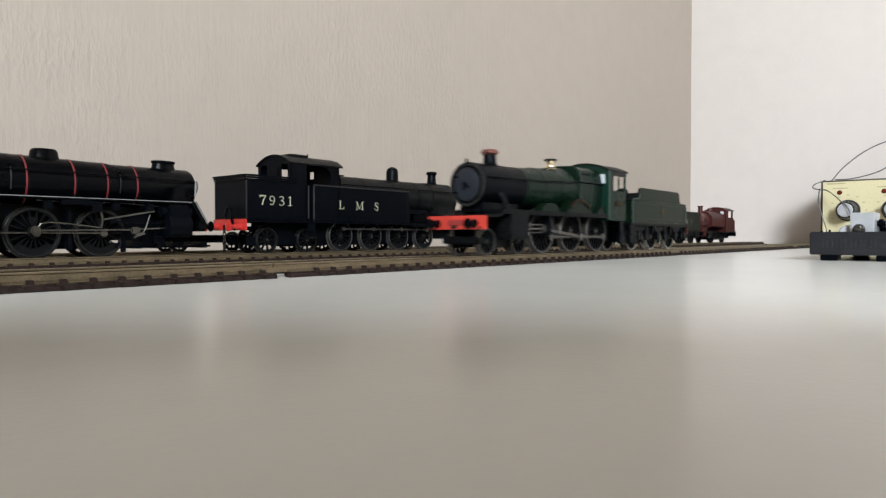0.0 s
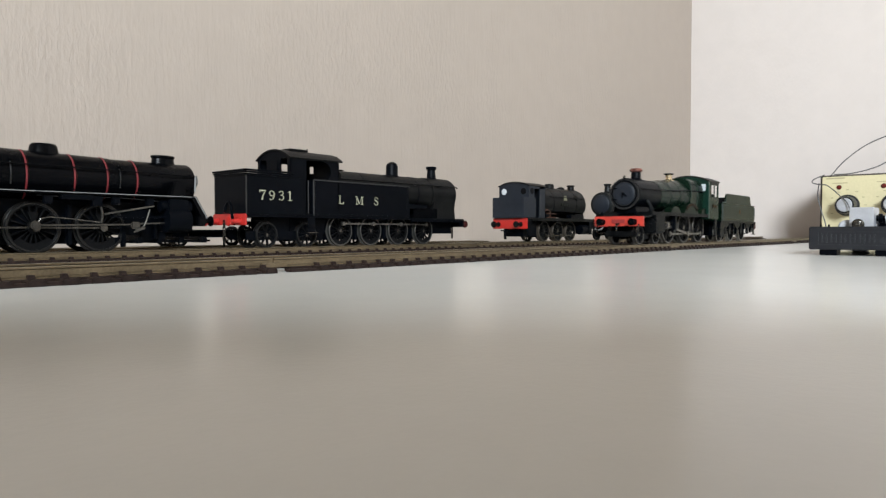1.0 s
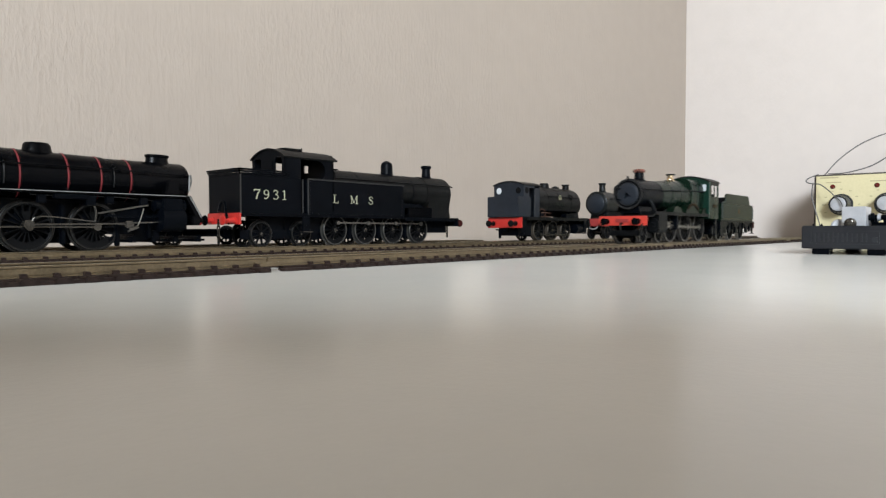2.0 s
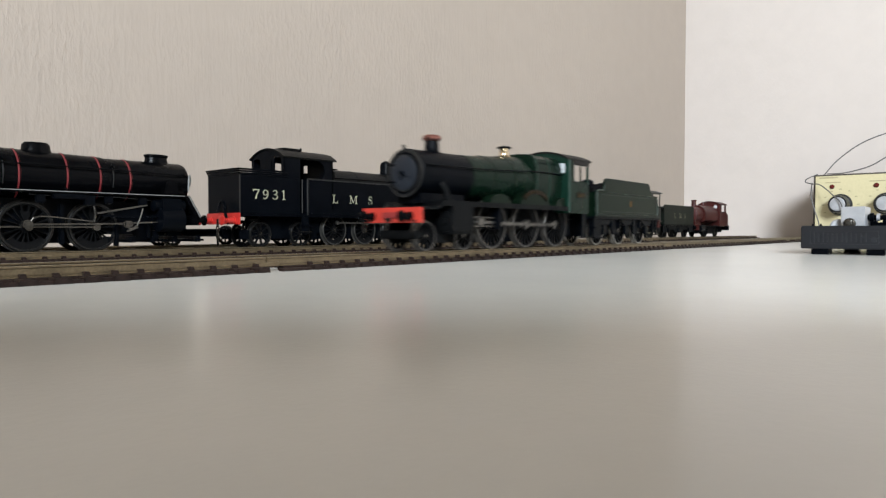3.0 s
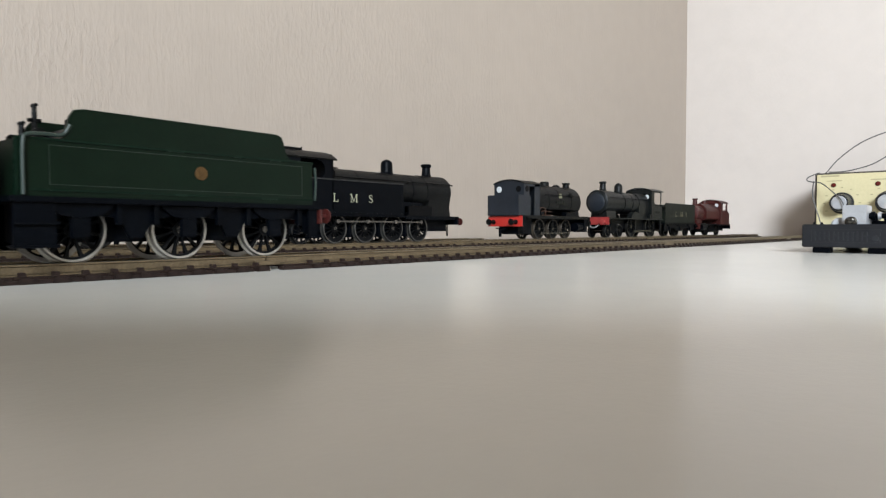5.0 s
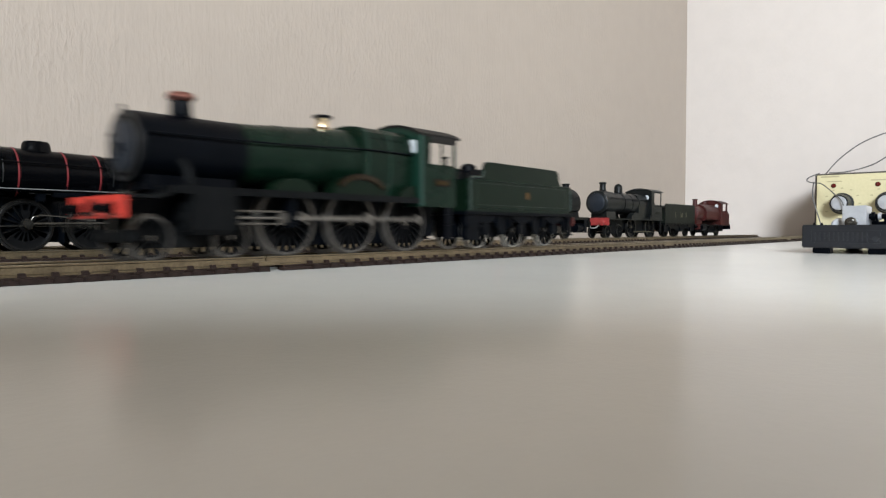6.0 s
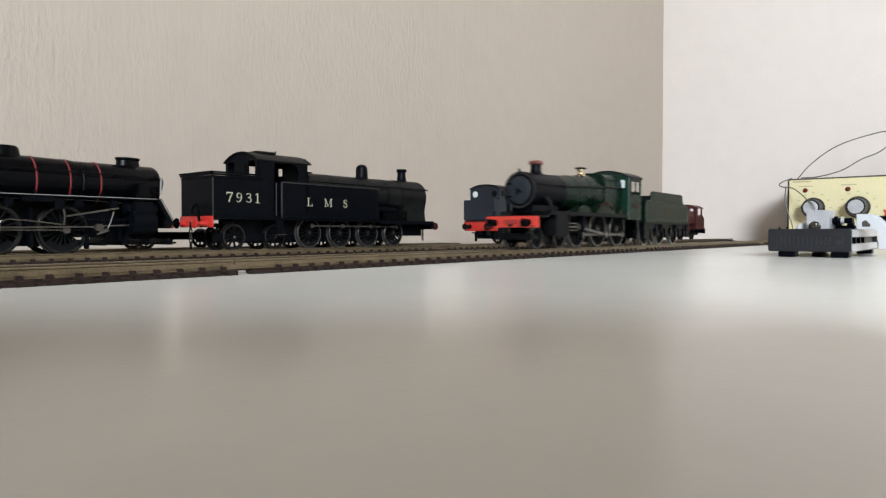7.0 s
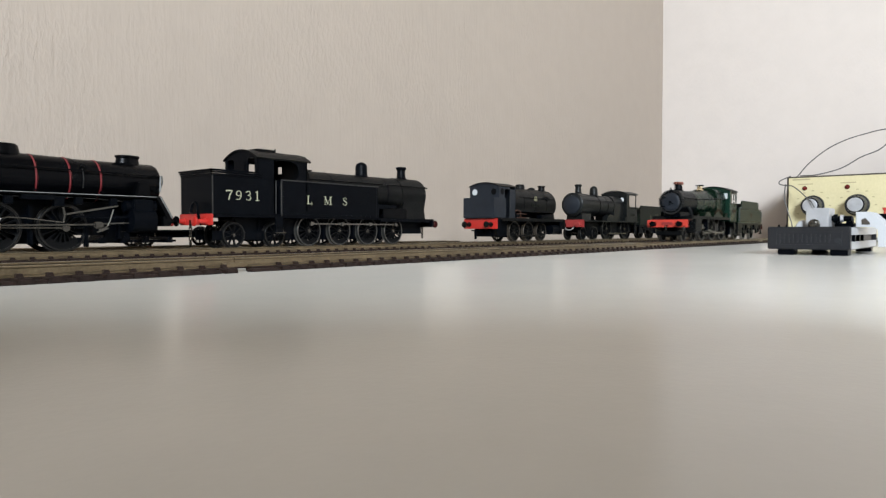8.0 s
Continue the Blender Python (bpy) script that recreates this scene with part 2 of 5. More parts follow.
# strokes of painted serif characters: (across, up, thickness), in parts of the height
STROKES = {
    "7": (((0.0, 0.93, 0.14), (0.58, 0.93, 0.14)), ((0.04, 0.99, 0.08), (0.03, 0.74, 0.08)), ((0.54, 0.9, 0.1), (0.34, 0.5, 0.15), (0.22, 0.0, 0.18))),
    "9": (((0.5, 0.68, 0.15), (0.44, 0.86, 0.11), (0.29, 0.95, 0.07), (0.13, 0.86, 0.12), (0.08, 0.68, 0.16), (0.13, 0.5, 0.12), (0.28, 0.43, 0.07), (0.44, 0.51, 0.08)),
          ((0.5, 0.7, 0.15), (0.49, 0.4, 0.14), (0.38, 0.13, 0.11), (0.22, 0.04, 0.08), (0.08, 0.13, 0.13))),
    "3": (((0.06, 0.82, 0.13), (0.2, 0.95, 0.08), (0.38, 0.92, 0.11), (0.45, 0.76, 0.15), (0.37, 0.58, 0.1), (0.2, 0.53, 0.07)),
          ((0.2, 0.53, 0.07), (0.42, 0.47, 0.1), (0.5, 0.28, 0.16), (0.4, 0.08, 0.1), (0.2, 0.04, 0.07), (0.05, 0.16, 0.13))),
    "1": (((0.25, 1.0, 0.16), (0.25, 0.0, 0.16)), ((0.06, 0.85, 0.06), (0.25, 0.96, 0.1)), ((0.05, 0.035, 0.07), (0.45, 0.035, 0.07))),
    "L": (((0.16, 1.0, 0.16), (0.16, 0.0, 0.16)), ((0.0, 0.04, 0.08), (0.6, 0.04, 0.08)), ((0.0, 0.96, 0.08), (0.34, 0.96, 0.08)), ((0.57, 0.0, 0.1), (0.6, 0.3, 0.05))),
    "M": (((0.12, 0.0, 0.08), (0.12, 1.0, 0.08)), ((0.8, 0.0, 0.16), (0.8, 1.0, 0.16)), ((0.1, 1.0, 0.17), (0.44, 0.1, 0.14)), ((0.44, 0.1, 0.07), (0.78, 1.0, 0.08)),
          ((0.0, 0.04, 0.08), (0.26, 0.04, 0.08)), ((0.64, 0.04, 0.08), (0.96, 0.04, 0.08)), ((-0.03, 0.96, 0.08), (0.16, 0.96, 0.08)), ((0.76, 0.96, 0.08), (0.96, 0.96, 0.08))),
    "S": (((0.52, 0.74, 0.08), (0.44, 0.92, 0.09), (0.28, 0.97, 0.08), (0.11, 0.87, 0.12), (0.1, 0.68, 0.15), (0.28, 0.54, 0.17), (0.48, 0.4, 0.16), (0.5, 0.18, 0.13), (0.36, 0.04, 0.08), (0.19, 0.03, 0.08), (0.07, 0.14, 0.09), (0.04, 0.3, 0.07)),),
}


def painted(ch, height, wide, mat, parent, x, y, z, label):
    """One serif character, hand-painted thin on a side that faces -y; x and z at its lower left."""
    bm = mesh()
    for k, line in enumerate(STROKES[ch]):
        pts = [Vector((u * wide * height, v * height)) for u, v, _ in line]
        ways = [(pts[min(i + 1, len(pts) - 1)] - pts[max(i - 1, 0)]).normalized() for i in range(len(pts))]
        left = [p + Vector((-d.y, d.x)) * t[2] * height * 0.41 for p, d, t in zip(pts, ways, line)]
        right = [p - Vector((-d.y, d.x)) * t[2] * height * 0.41 for p, d, t in zip(pts, ways, line)]
        out = -0.03 - 0.004 * k
        for i in range(len(pts) - 1):
            prism(bm, [(q.x, q.y) for q in (left[i], left[i + 1], right[i + 1], right[i])], out, 0.02)
    return part("lettering", bm, mat, parent, label, at=(x, y, z))


# ================= room =================
def slab(name, x0, x1, y0, y1, z0, z1, mat, kind="structure", label=""):
    ob = part(name, box(mesh(), x0, x1, y0, y1, z0, z1), mat)
    return tagged(ob, label, name.split("_")[0], kind=kind)


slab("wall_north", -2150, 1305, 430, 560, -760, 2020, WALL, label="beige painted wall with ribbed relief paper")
slab("wall_east", 1155, 1305, -2600, 430, -760, 2020, WALLPALE, label="painted wall, paler than the north one")
slab("wall_south", -2150, 1305, -2750, -2600, -760, 2020, WALLDARK, label="plain unseen wall, coloured dark to cut bounced light")
slab("floor", -2150, 1155, -2600, 430, -860, -760, FLOOR, label="unseen carpeted floor, kept dark to cut bounced light")
slab("ceiling", -2150, 1305, -2750, 560, 2020, 2120, CEIL, label="unseen ceiling, coloured dark to cut bounced light")


def west_wall():
    """A wall with one window opening through it."""
    y0, y1, z0, z1 = -2560, -1420, 820, 1960
    bm = mesh()
    box(bm, -2150, -2000, -2600, y0, -760, 2020)
    box(bm, -2150, -2000, y1, 430, -760, 2020)
    box(bm, -2150, -2000, y0, y1, -760, z0)
    box(bm, -2150, -2000, y0, y1, z1, 2020)
    tagged(part("wall_west", bm, WALLDARK), "plain unseen wall with a window, coloured dark to cut bounced light", "wall", kind="structure")
    w = thing("window_1", "white framed window letting in daylight", "window", kind="structure")
    bm = mesh()
    mid = (y0 + y1) / 2
    for a, b, c, d in ((y0, y1, z0, z0 + 50), (y0, y1, z1 - 50, z1), (y0, y0 + 50, z0 + 50, z1 - 50), (y1 - 50, y1, z0 + 50, z1 - 50), (mid - 25, mid + 25, z0 + 50, z1 - 50)):
        box(bm, -2130, -2070, a, b, c, d, bev=4)
    part("window_frame", bm, WOODW, w)
    part("window_sill", box(mesh(), -2070, -1960, y0 - 20, y1 + 20, z0 - 30, z0 - 2, bev=6), WOODW, w)


west_wall()


def table():
    t = thing("table", "white glossy laminate table top, scuffed and wide", "table")
    part("tabletop", box(mesh(), -700, 1151, -900, 425, -28, -0.7, bev=2), TABLE, t)
    for x, y in ((-640, -840), (1090, -840), (-640, 370), (1090, 370)):
        part("leg", box(mesh(), x - 25, x + 25, y - 25, y + 25, -760, -28, bev=3), WOODW, t)


table()

# ================= wheels =================
def wheel_mesh(r, spokes, tyre, centre=DARKWHEEL, weight=True, width=2.4):
    """A wheel in the plane y = 0, its outer face towards -y: the meshes of its spoked centre and of its flanged tyre."""
    w = width
    rim = r - max(0.7, r * 0.085)
    radii = (r * 0.11, r * 0.24, r * 0.62, rim - max(0.6, r * 0.06), rim)
    sides = ((0.5, w), (0.25, w - 0.1), (0.75, w - 0.7), (0.6, w - 0.5), (0.35, w - 0.2))
    cells = spokes * 4
    bm = mesh()
    grid = []
    for rr, ys in zip(radii, sides):
        grid.append([[bm.verts.new((rr * math.cos(t), y, rr * math.sin(t))) for y in ys] for t in (2 * math.pi * (i - 0.5) / cells for i in range(cells))])

    def solid(j, i):
        if j in (0, 3):
            return True
        low = weight and j == 2 and abs((i / cells - 0.75 + 0.5) % 1 - 0.5) < 0.13
        return low or i % 4 == 0 or (j == 1 and weight and abs((i / cells - 0.25 + 0.5) % 1 - 0.5) < 0.05)

    for j in range(4):
        for i in range(cells):
            if not solid(j, i):
                continue
            k = (i + 1) % cells
            A, B, C, D = grid[j][i], grid[j][k], grid[j + 1][k], grid[j + 1][i]
            bm.faces.new((A[0], B[0], C[0], D[0]))
            bm.faces.new((D[1], C[1], B[1], A[1]))
            if not solid(j, (i - 1) % cells):
                bm.faces.new((A[0], D[0], D[1], A[1]))
            if not solid(j, k):
                bm.faces.new((B[1], C[1], C[0], B[0]))
            if j == 0 or not solid(j - 1, i):
                bm.faces.new((A[1], B[1], B[0], A[0]))
            if j == 3 or not solid(j + 1, i):
                bm.faces.new((D[0], C[0], C[1], D[1]))
    seg = 40
    bt = mesh()
    prof = [(0, rim), (0, r - 0.12), (0.15, r), (w - 0.6, r + 0.02), (w - 0.45, r + 0.75), (w, r + 0.7), (w, rim)]
    rings = [[bt.verts.new((rr * math.cos(t), y, rr * math.sin(t))) for t in (2 * math.pi * i / seg for i in range(seg))] for y, rr in prof]
    for p, q in zip(rings, rings[1:] + rings[:1]):
        for i in range(seg):
            bt.faces.new((p[i], p[(i + 1) % seg], q[(i + 1) % seg], q[i]))
    made = []
    for name, b, mt in (("wheel", bm, centre), ("tyre", bt, tyre)):
        bmesh.ops.recalc_face_normals(b, faces=b.faces)
        bmesh.ops.scale(b, vec=(0.001,) * 3, verts=b.verts)
        me = bpy.data.meshes.new(name)
        b.to_mesh(me)
        b.free()
        me.materials.append(mt)
        me.shade_smooth()
        me.set_sharp_from_angle(angle=radians(35))
        made.append(me)
    return made


def wheelset(meshes, r, x, parent, turn=0.0, half=9.6):
    """An axle with its two wheels and their tyres, on the rails."""
    ax = part("wheelset", rod(mesh(), (0, -half + 0.1, 0), (0, half - 0.1, 0), min(1.4, r * 0.13), seg=10), DULLSTEEL, parent)
    ax.matrix_local = pose(x / 1000, 0, r / 1000, 0, turn, 0)
    for s in (-1, 1):
        for me in meshes:
            w = new(me.name.split(".")[0], me)
            w.parent = ax
            w.matrix_local = pose(0, s * half / 1000, 0) if s < 0 else pose(0, s * half / 1000, 0, 0, 180, 180)
    return ax


def buffers(parent, x, way, z=13.7, half=11.0, r=2.6, mat=BLACK, length=8.0, stock=None):
    """Two sprung buffers that stand out from a beam at x, towards way (-1 or 1)."""
    for s in (-1, 1):
        bm = mesh()
        lathe(bm, (x, s * half, z), "x", [(0, 2.0), (way * 0.5, 2.0), (way * 0.6, 1.5), (way * length * 0.55, 1.2)], 14)
        rod(bm, (x + way * length * 0.5, s * half, z), (x + way * (length - 0.8), s * half, z), 0.7)
        lathe(bm, (x, s * half, z), "x", [(way * (length - 0.8), r), (way * (length - 0.3), r), (way * length, r * 0.7)], 18)
        part("buffer", bm, mat, parent)


def coupling(parent, x, way, z=10.5, mat=MATTBLACK):
    """A tension-lock hook and bar under a beam."""
    bm = mesh()
    box(bm, *sorted((x - way * 6, x + way * 5)), -1, 1, z - 4.6, z - 3.8)
    box(bm, *sorted((x + way * 4.4, x + way * 5.2)), -6, 6, z - 4.8, z - 3.6)
    for y in (-6, 6):
        box(bm, *sorted((x + way * 2, x + way * 5.2)), y - 0.4, y + 0.4, z - 4.8, z - 3.6)
    prism(bm, [(x + way * 3, z - 3.8), (x + way * 7.5, z - 2.6), (x + way * 7.5, z - 4.2), (x + way * 6.8, z - 4.2), (x + way * 6.8, z - 3.4)], -0.4, 0.4)
    part("coupling_hook", bm, mat, parent)


def chain(parent, x, z, links=3, mat=DULLSTEEL):
    bm = mesh()
    for i in range(links):
        zc = z - i * 2.4
        a = (1, 0) if i % 2 else (0, 1)
        pts = [(x + a[0] * 0.7 * math.cos(t), a[1] * 0.7 * math.cos(t), zc + 1.6 * math.sin(t)) for t in (math.pi * k / 4 for k in range(9))]
        for p, q in zip(pts, pts[1:]):
            rod(bm, p, q, 0.36, seg=6)
    part("chain", bm, mat, parent)


def band(bm, x0, x1, zc, r0, r1, mi=0, z1=None, seg=32):
    z1 = zc if z1 is None else z1
    rings = []
    for x, z, r in ((x0, zc, r0), (x1, z1, r1)):
        rings.append([bm.verts.new((x, r * math.cos(a), z + r * math.sin(a))) for a in (2 * math.pi * i / seg for i in range(seg))])
    for i in range(seg):
        bm.faces.new((rings[0][i], rings[0][(i + 1) % seg], rings[1][(i + 1) % seg], rings[1][i])).material_index = mi
    bm.faces.new(rings[0][::-1]).material_index = mi
    bm.faces.new(rings[1]).material_index = mi


# ================= track =================
RAIL_PROFILE = [(-1.2, 0.95), (1.2, 0.95), (1.2, 1.3), (0.3, 1.7), (0.3, 3.3), (0.75, 3.5), (0.75, 3.9), (0.6, 4.0), (-0.6, 4.0), (-0.75, 3.9), (-0.75, 3.5), (-0.3, 3.3), (-0.3, 1.7), (-1.2, 1.3)]


def sleeper_mesh():
    bm = mesh()
    prism(bm, [(-2.2, -0.7), (-2.15, 0.5), (-1.7, 0.92), (1.7, 0.92), (2.15, 0.5), (2.2, -0.7)], -15.6, 15.6, bev=0.25)
    for s in (-1, 1):
        for e in (-1, 1):
            y0, y1 = sorted((s * 8.95 + e * 0.75, s * 8.95 + e * 2.2))
            prism(bm, [(-1.0, 0.85), (-0.65, 2.0), (0.65, 2.0), (1.0, 0.85)], y0, y1)
    bmesh.ops.recalc_face_normals(bm, faces=bm.faces)
    bmesh.ops.scale(bm, vec=(0.001,) * 3, verts=bm.verts)
    me = bpy.data.meshes.new("sleeper")
    bm.to_mesh(me)
    bm.free()
    me.materials.append(SLEEPER)
    return me


def track(y, x0, x1, joints, label, seed):
    t = thing("railway_track", label, "model track", at=(0, y, 0), group="model railway tracks")
    ends = [x0, *joints, x1]
    for a, b in zip(ends, ends[1:]):
        for s in (-1, 1):
            bm = mesh()
            prism(bm, [(s * 8.95 + p, z) for p, z in RAIL_PROFILE], a + 0.25, b - 0.25, "x")
            for f in bm.faces:
                if all(v.co.z > 3.85 for v in f.verts):
                    f.material_index = 1
            part("rail", bm, [RAIL, RAILTOP], t)
            # Dark strip in place of the shade between the sleeper ends.
            part("gap_shade", box(mesh(), a + 3, b - 8, *sorted((s * 12.0, s * 14.9)), -0.7, 0.3, bev=0.15), SLEEPER, t)
            part("web", box(mesh(), a + 6, b - 6, s * 8.95 - 1.7, s * 8.95 + 1.7, -0.7, 0.9), SLEEPER, t)
    for j in joints:
        for s in (-1, 1):
            part("fishplate", box(mesh(), j - 5, j + 5, s * 8.95 - 1.35, s * 8.95 + 1.35, 1.0, 2.4, bev=0.2), RAIL, t)
    return t


def lay_sleepers(t, x0, x1, joints, seed, step=7.4):
    """Sleepers of their own, left out on either side of a joint."""
    rng = random.Random(seed)
    x = x0 + 4
    while x < x1 - 2:
        if all(not (-1.0 < x - j < 12.5) for j in joints):
            ob = new("sleeper", SLEEPER_MESH)
            ob.parent = t
            ob.matrix_local = pose(x / 1000, rng.uniform(-0.3, 0.3) / 1000, 0, 0, 0, rng.uniform(-0.8, 0.8))
        x += step


JA, JB = (129, 465, 801), (36, 372, 708)
track_a = track(195, -250, 1130, JA, "straight model track, brown sleepers, brassy rails, used by the train", 1)
track_b = track(313, -250, 1130, JB, "straight model track with brown sleepers carrying the parked engines", 2)
track_c = track(374, -250, 486, (150,), "short model siding with brown sleepers beside the wall", 3)


# ================= green passenger engine and its tender =================
def green_engine():
    """Front towards -x, buffer beam at x = 4; z = 0 on the rail."""
    g = thing("steam_locomotive", "dark green model tender engine with copper-capped chimney", "model locomotive", at=(232, 195, 4))
    # frames and running plate
    bm = mesh()
    for y in (-6.2, 6.2):
        prism(bm, [(9, 7), (9, 17), (20, 20), (140, 20), (140, 6), (128, 6), (122, 9), (50, 9), (46, 6), (30, 11), (22, 11), (18, 7)], y - 0.6, y + 0.6)
    box(bm, 20, 136, -5.4, 5.4, 12, 19)
    part("frame", bm, MATTBLACK, g)
    bm = mesh()
    prism(bm, [(4.5, 17.6), (4.5, 18.5), (13, 18.5), (16.5, 19.4), (18.5, 21.5), (130, 21.5), (130, 20.6), (19.5, 20.6), (17.5, 18.6), (14, 17.6)], -16.8, 16.8)
    for s in (-1, 1):
        box(bm, 19, 122, *sorted((s * 16.2, s * 16.9)), 19.2, 20.7)
    part("running_plate", bm, DUSTBLACK, g)
    part("buffer_beam", box(mesh(), 3.6, 5.0, -17, 17, 11.9, 18.3, bev=0.25), ORANGE, g, "orange-red buffer beam")
    bm = mesh()
    box(bm, 3.0, 3.7, -4.5, 4.5, 14.0, 16.3)
    part("number_bar", bm, BEAMDARK, g)
    buffers(g, 3.6, -1, z=14.6, length=5.6, r=2.3)
    bm = mesh()
    rod(bm, (3.6, 0, 13.2), (0.4, 0, 13.2), 0.8, 0.5)
    rod(bm, (0.8, 0, 13.2), (1.2, 0, 9.0), 0.45)
    for y in (-14.2, 14.2):
        wire(bm, [(3.5, y, 13), (2.2, y, 12), (2.0, y, 8.0)], 0.5, 6)
    part("draw_hook", bm, DULLSTEEL, g)
    # lamp irons
    bm = mesh()
    for y in (-12, 0, 12):
        box(bm, 4.0, 4.5, y - 0.5, y + 0.5, 18.4, 21.2)
    part("lamp_irons", bm, MATTBLACK, g)
    # bogie
    bm = mesh()
    box(bm, 10, 46, -8.0, -7.2, 3.4, 9.0, bev=0.3)
    box(bm, 10, 46, 7.2, 8.0, 3.4, 9.0, bev=0.3)
    box(bm, 22, 34, -7.2, 7.2, 5, 10)
    box(bm, 6.5, 11.5, -11, 11, 5.2, 8.8, bev=0.6)
    part("bogie_frame", bm, DUSTBLACK, g)
    # cylinders
    for s in (-1, 1):
        bm = mesh()
        sec = [(s * 8, 8.6), (s * 9.4, 7.2), (s * 15.4, 7.2), (s * 16.8, 8.8), (s * 16.9, 20.7), (s * 8, 20.7)]
        prism(bm, sec, 24, 38.4, "x", bev=0.3)
        lathe(bm, (0, s * 12.6, 12.6), "x", [(22.9, 2.2), (23.2, 4.4), (24.1, 4.5)], 22)
        lathe(bm, (0, s * 12.6, 12.6), "x", [(38.2, 4.5), (39.0, 4.3), (39.2, 2.0)], 22)
        rod(bm, (22.0, s * 13.2, 12.6), (24, s * 13.2, 12.6), 1.3, 1.6)
        part("cylinder", bm, DUSTBLACK, g)
        part("slide_bar", box(mesh(), 38.5, 60, *sorted((s * 12.6, s * 13.8)), 14.3, 15.0), DULLSTEEL, g)
        part("slide_bar", box(mesh(), 38.5, 60, *sorted((s * 12.6, s * 13.8)), 10.3, 11.0), DULLSTEEL, g)
        part("guide_bracket", box(mesh(), 59, 61, *sorted((s * 11, s * 15.8)), 9.5, 19.5), MATTBLACK, g)
        bm = mesh()
        wire(bm, [(24.5, s * 9.8, 29), (25, s * 11.4, 27), (25.4, s * 12.4, 24), (25.6, s * 12.6, 21.2)], 1.35, 10)
        box(bm, 23.4, 28, *sorted((s * 10.6, s * 14.6)), 20.8, 22.2, bev=0.5)
        part("steam_pipe", bm, DUSTBLACK, g)
    # smokebox, boiler, firebox
    bm = mesh()
    lathe(bm, (0, 0, 33.2), "x", [(11.0, 0.5), (11.2, 6.8), (11.9, 8.6), (12.1, 9.9), (12.8, 10.3), (13.0, 10.5), (46.5, 10.6), (46.5, 9.5)], 40)
    prism(bm, [(-7, 20.5), (-6, 28), (6, 28), (7, 20.5)], 15, 44, "x")
    for a in range(16):
        t = 2 * math.pi * a / 16
        rod(bm, (11.7, 9.2 * math.cos(t), 33.2 + 9.2 * math.sin(t)), (12.4, 9.2 * math.cos(t), 33.2 + 9.2 * math.sin(t)), 0.28, seg=6)
    smokebox = part("smokebox", bm, MATTBLACK, g)
    part("smokebox_door", lathe(mesh(), (0, 0, 33.2), "x", [(10.6, 0.4), (10.75, 4.5), (11.0, 7.0), (11.4, 7.6), (11.7, 7.6)], 36), BLUEBLK_LIT, smokebox)
    bm = mesh()
    for r0, r1, x in ((9.0, 10.3, 11.75), (7.5, 7.9, 11.2)):
        rings = [[bm.verts.new((xx, rr * math.cos(a), 33.2 + rr * math.sin(a))) for a in (2 * math.pi * i / 40 for i in range(40))] for xx, rr in ((x + 0.5, r0), (x, r0), (x, r1), (x + 0.5, r1))]
        for p, q in zip(rings, rings[1:]):
            for i in range(40):
                bm.faces.new((p[i], p[(i + 1) % 40], q[(i + 1) % 40], q[i]))
    part("smokebox_rim", bm, BEAD, smokebox)
    bm = mesh()
    rod(bm, (9.6, 0, 33.2), (11.2, 0, 33.2), 0.9)
    rod(bm, (9.9, 0, 33.2), (9.9, -2.6, 31.6), 0.28)
    rod(bm, (10.2, 0, 33.2), (10.2, 1.0, 30.3), 0.28)
    for z in (29.5, 36.8):
        box(bm, 10.9, 11.5, -0.5, 8.2, z - 0.5, z + 0.5)
    box(bm, 11.2, 12.0, -0.5, 0.5, 42.6, 45.2)
    part("smokebox_door_fittings", bm, MATTBLACK, smokebox)
    bm = mesh()
    lathe(bm, (29.5, 0, 0), "z", [(43.0, 4.6), (43.6, 3.9), (44.6, 3.3), (48.3, 3.05), (48.5, 3.3)], 28)
    chim = part("chimney", bm, MATTBLACK, g)
    bm = mesh()
    lathe(bm, (29.5, 0, 0), "z", [(48.4, 3.2), (48.8, 3.7), (49.3, 4.2), (49.8, 4.35), (50.4, 4.1), (51.0, 3.5), (51.1, 2.9), (49.5, 2.6)], 28)
    part("chimney_cap", bm, COPPER, chim, "copper chimney cap")
    bm = mesh()
    band(bm, 46.4, 94.5, 33.2, 10.55, 12.4, z1=34.6)
    boiler = part("boiler", bm, GREEN, g)
    for x in (47.5, 63, 78.5, 93):
        t = (x - 46.4) / 48.1
        bm = mesh()
        band(bm, x - 0.5, x + 0.5, 33.2 + 1.4 * t, 10.68 + 1.85 * t, 10.7 + 1.87 * t, z1=33.2 + 1.4 * t)
        part("boiler_band", bm, GREEN2, boiler)
    sec = [(-11.4, 21.5), (-12.6, 30), (-12.9, 36), (-12.4, 42), (-11.2, 45.6), (-9.0, 47.4), (-5, 48.1), (0, 48.3)]
    sec += [(-y, z) for y, z in sec[-2::-1]]
    bm = mesh()
    prism(bm, sec, 94.5, 121.5, "x", bev=0.5)
    fb = part("firebox", bm, GREEN, g)
    # Bands in the paler green: gloss on the firebox put into colour.
    for x in (96.5, 108.5):
        bm = mesh()
        prism(bm, [(y * 1.012, z + 0.12) for y, z in sec], x - 0.5, x + 0.5, "x")
        part("firebox_band", bm, GREEN_LIT, fb)
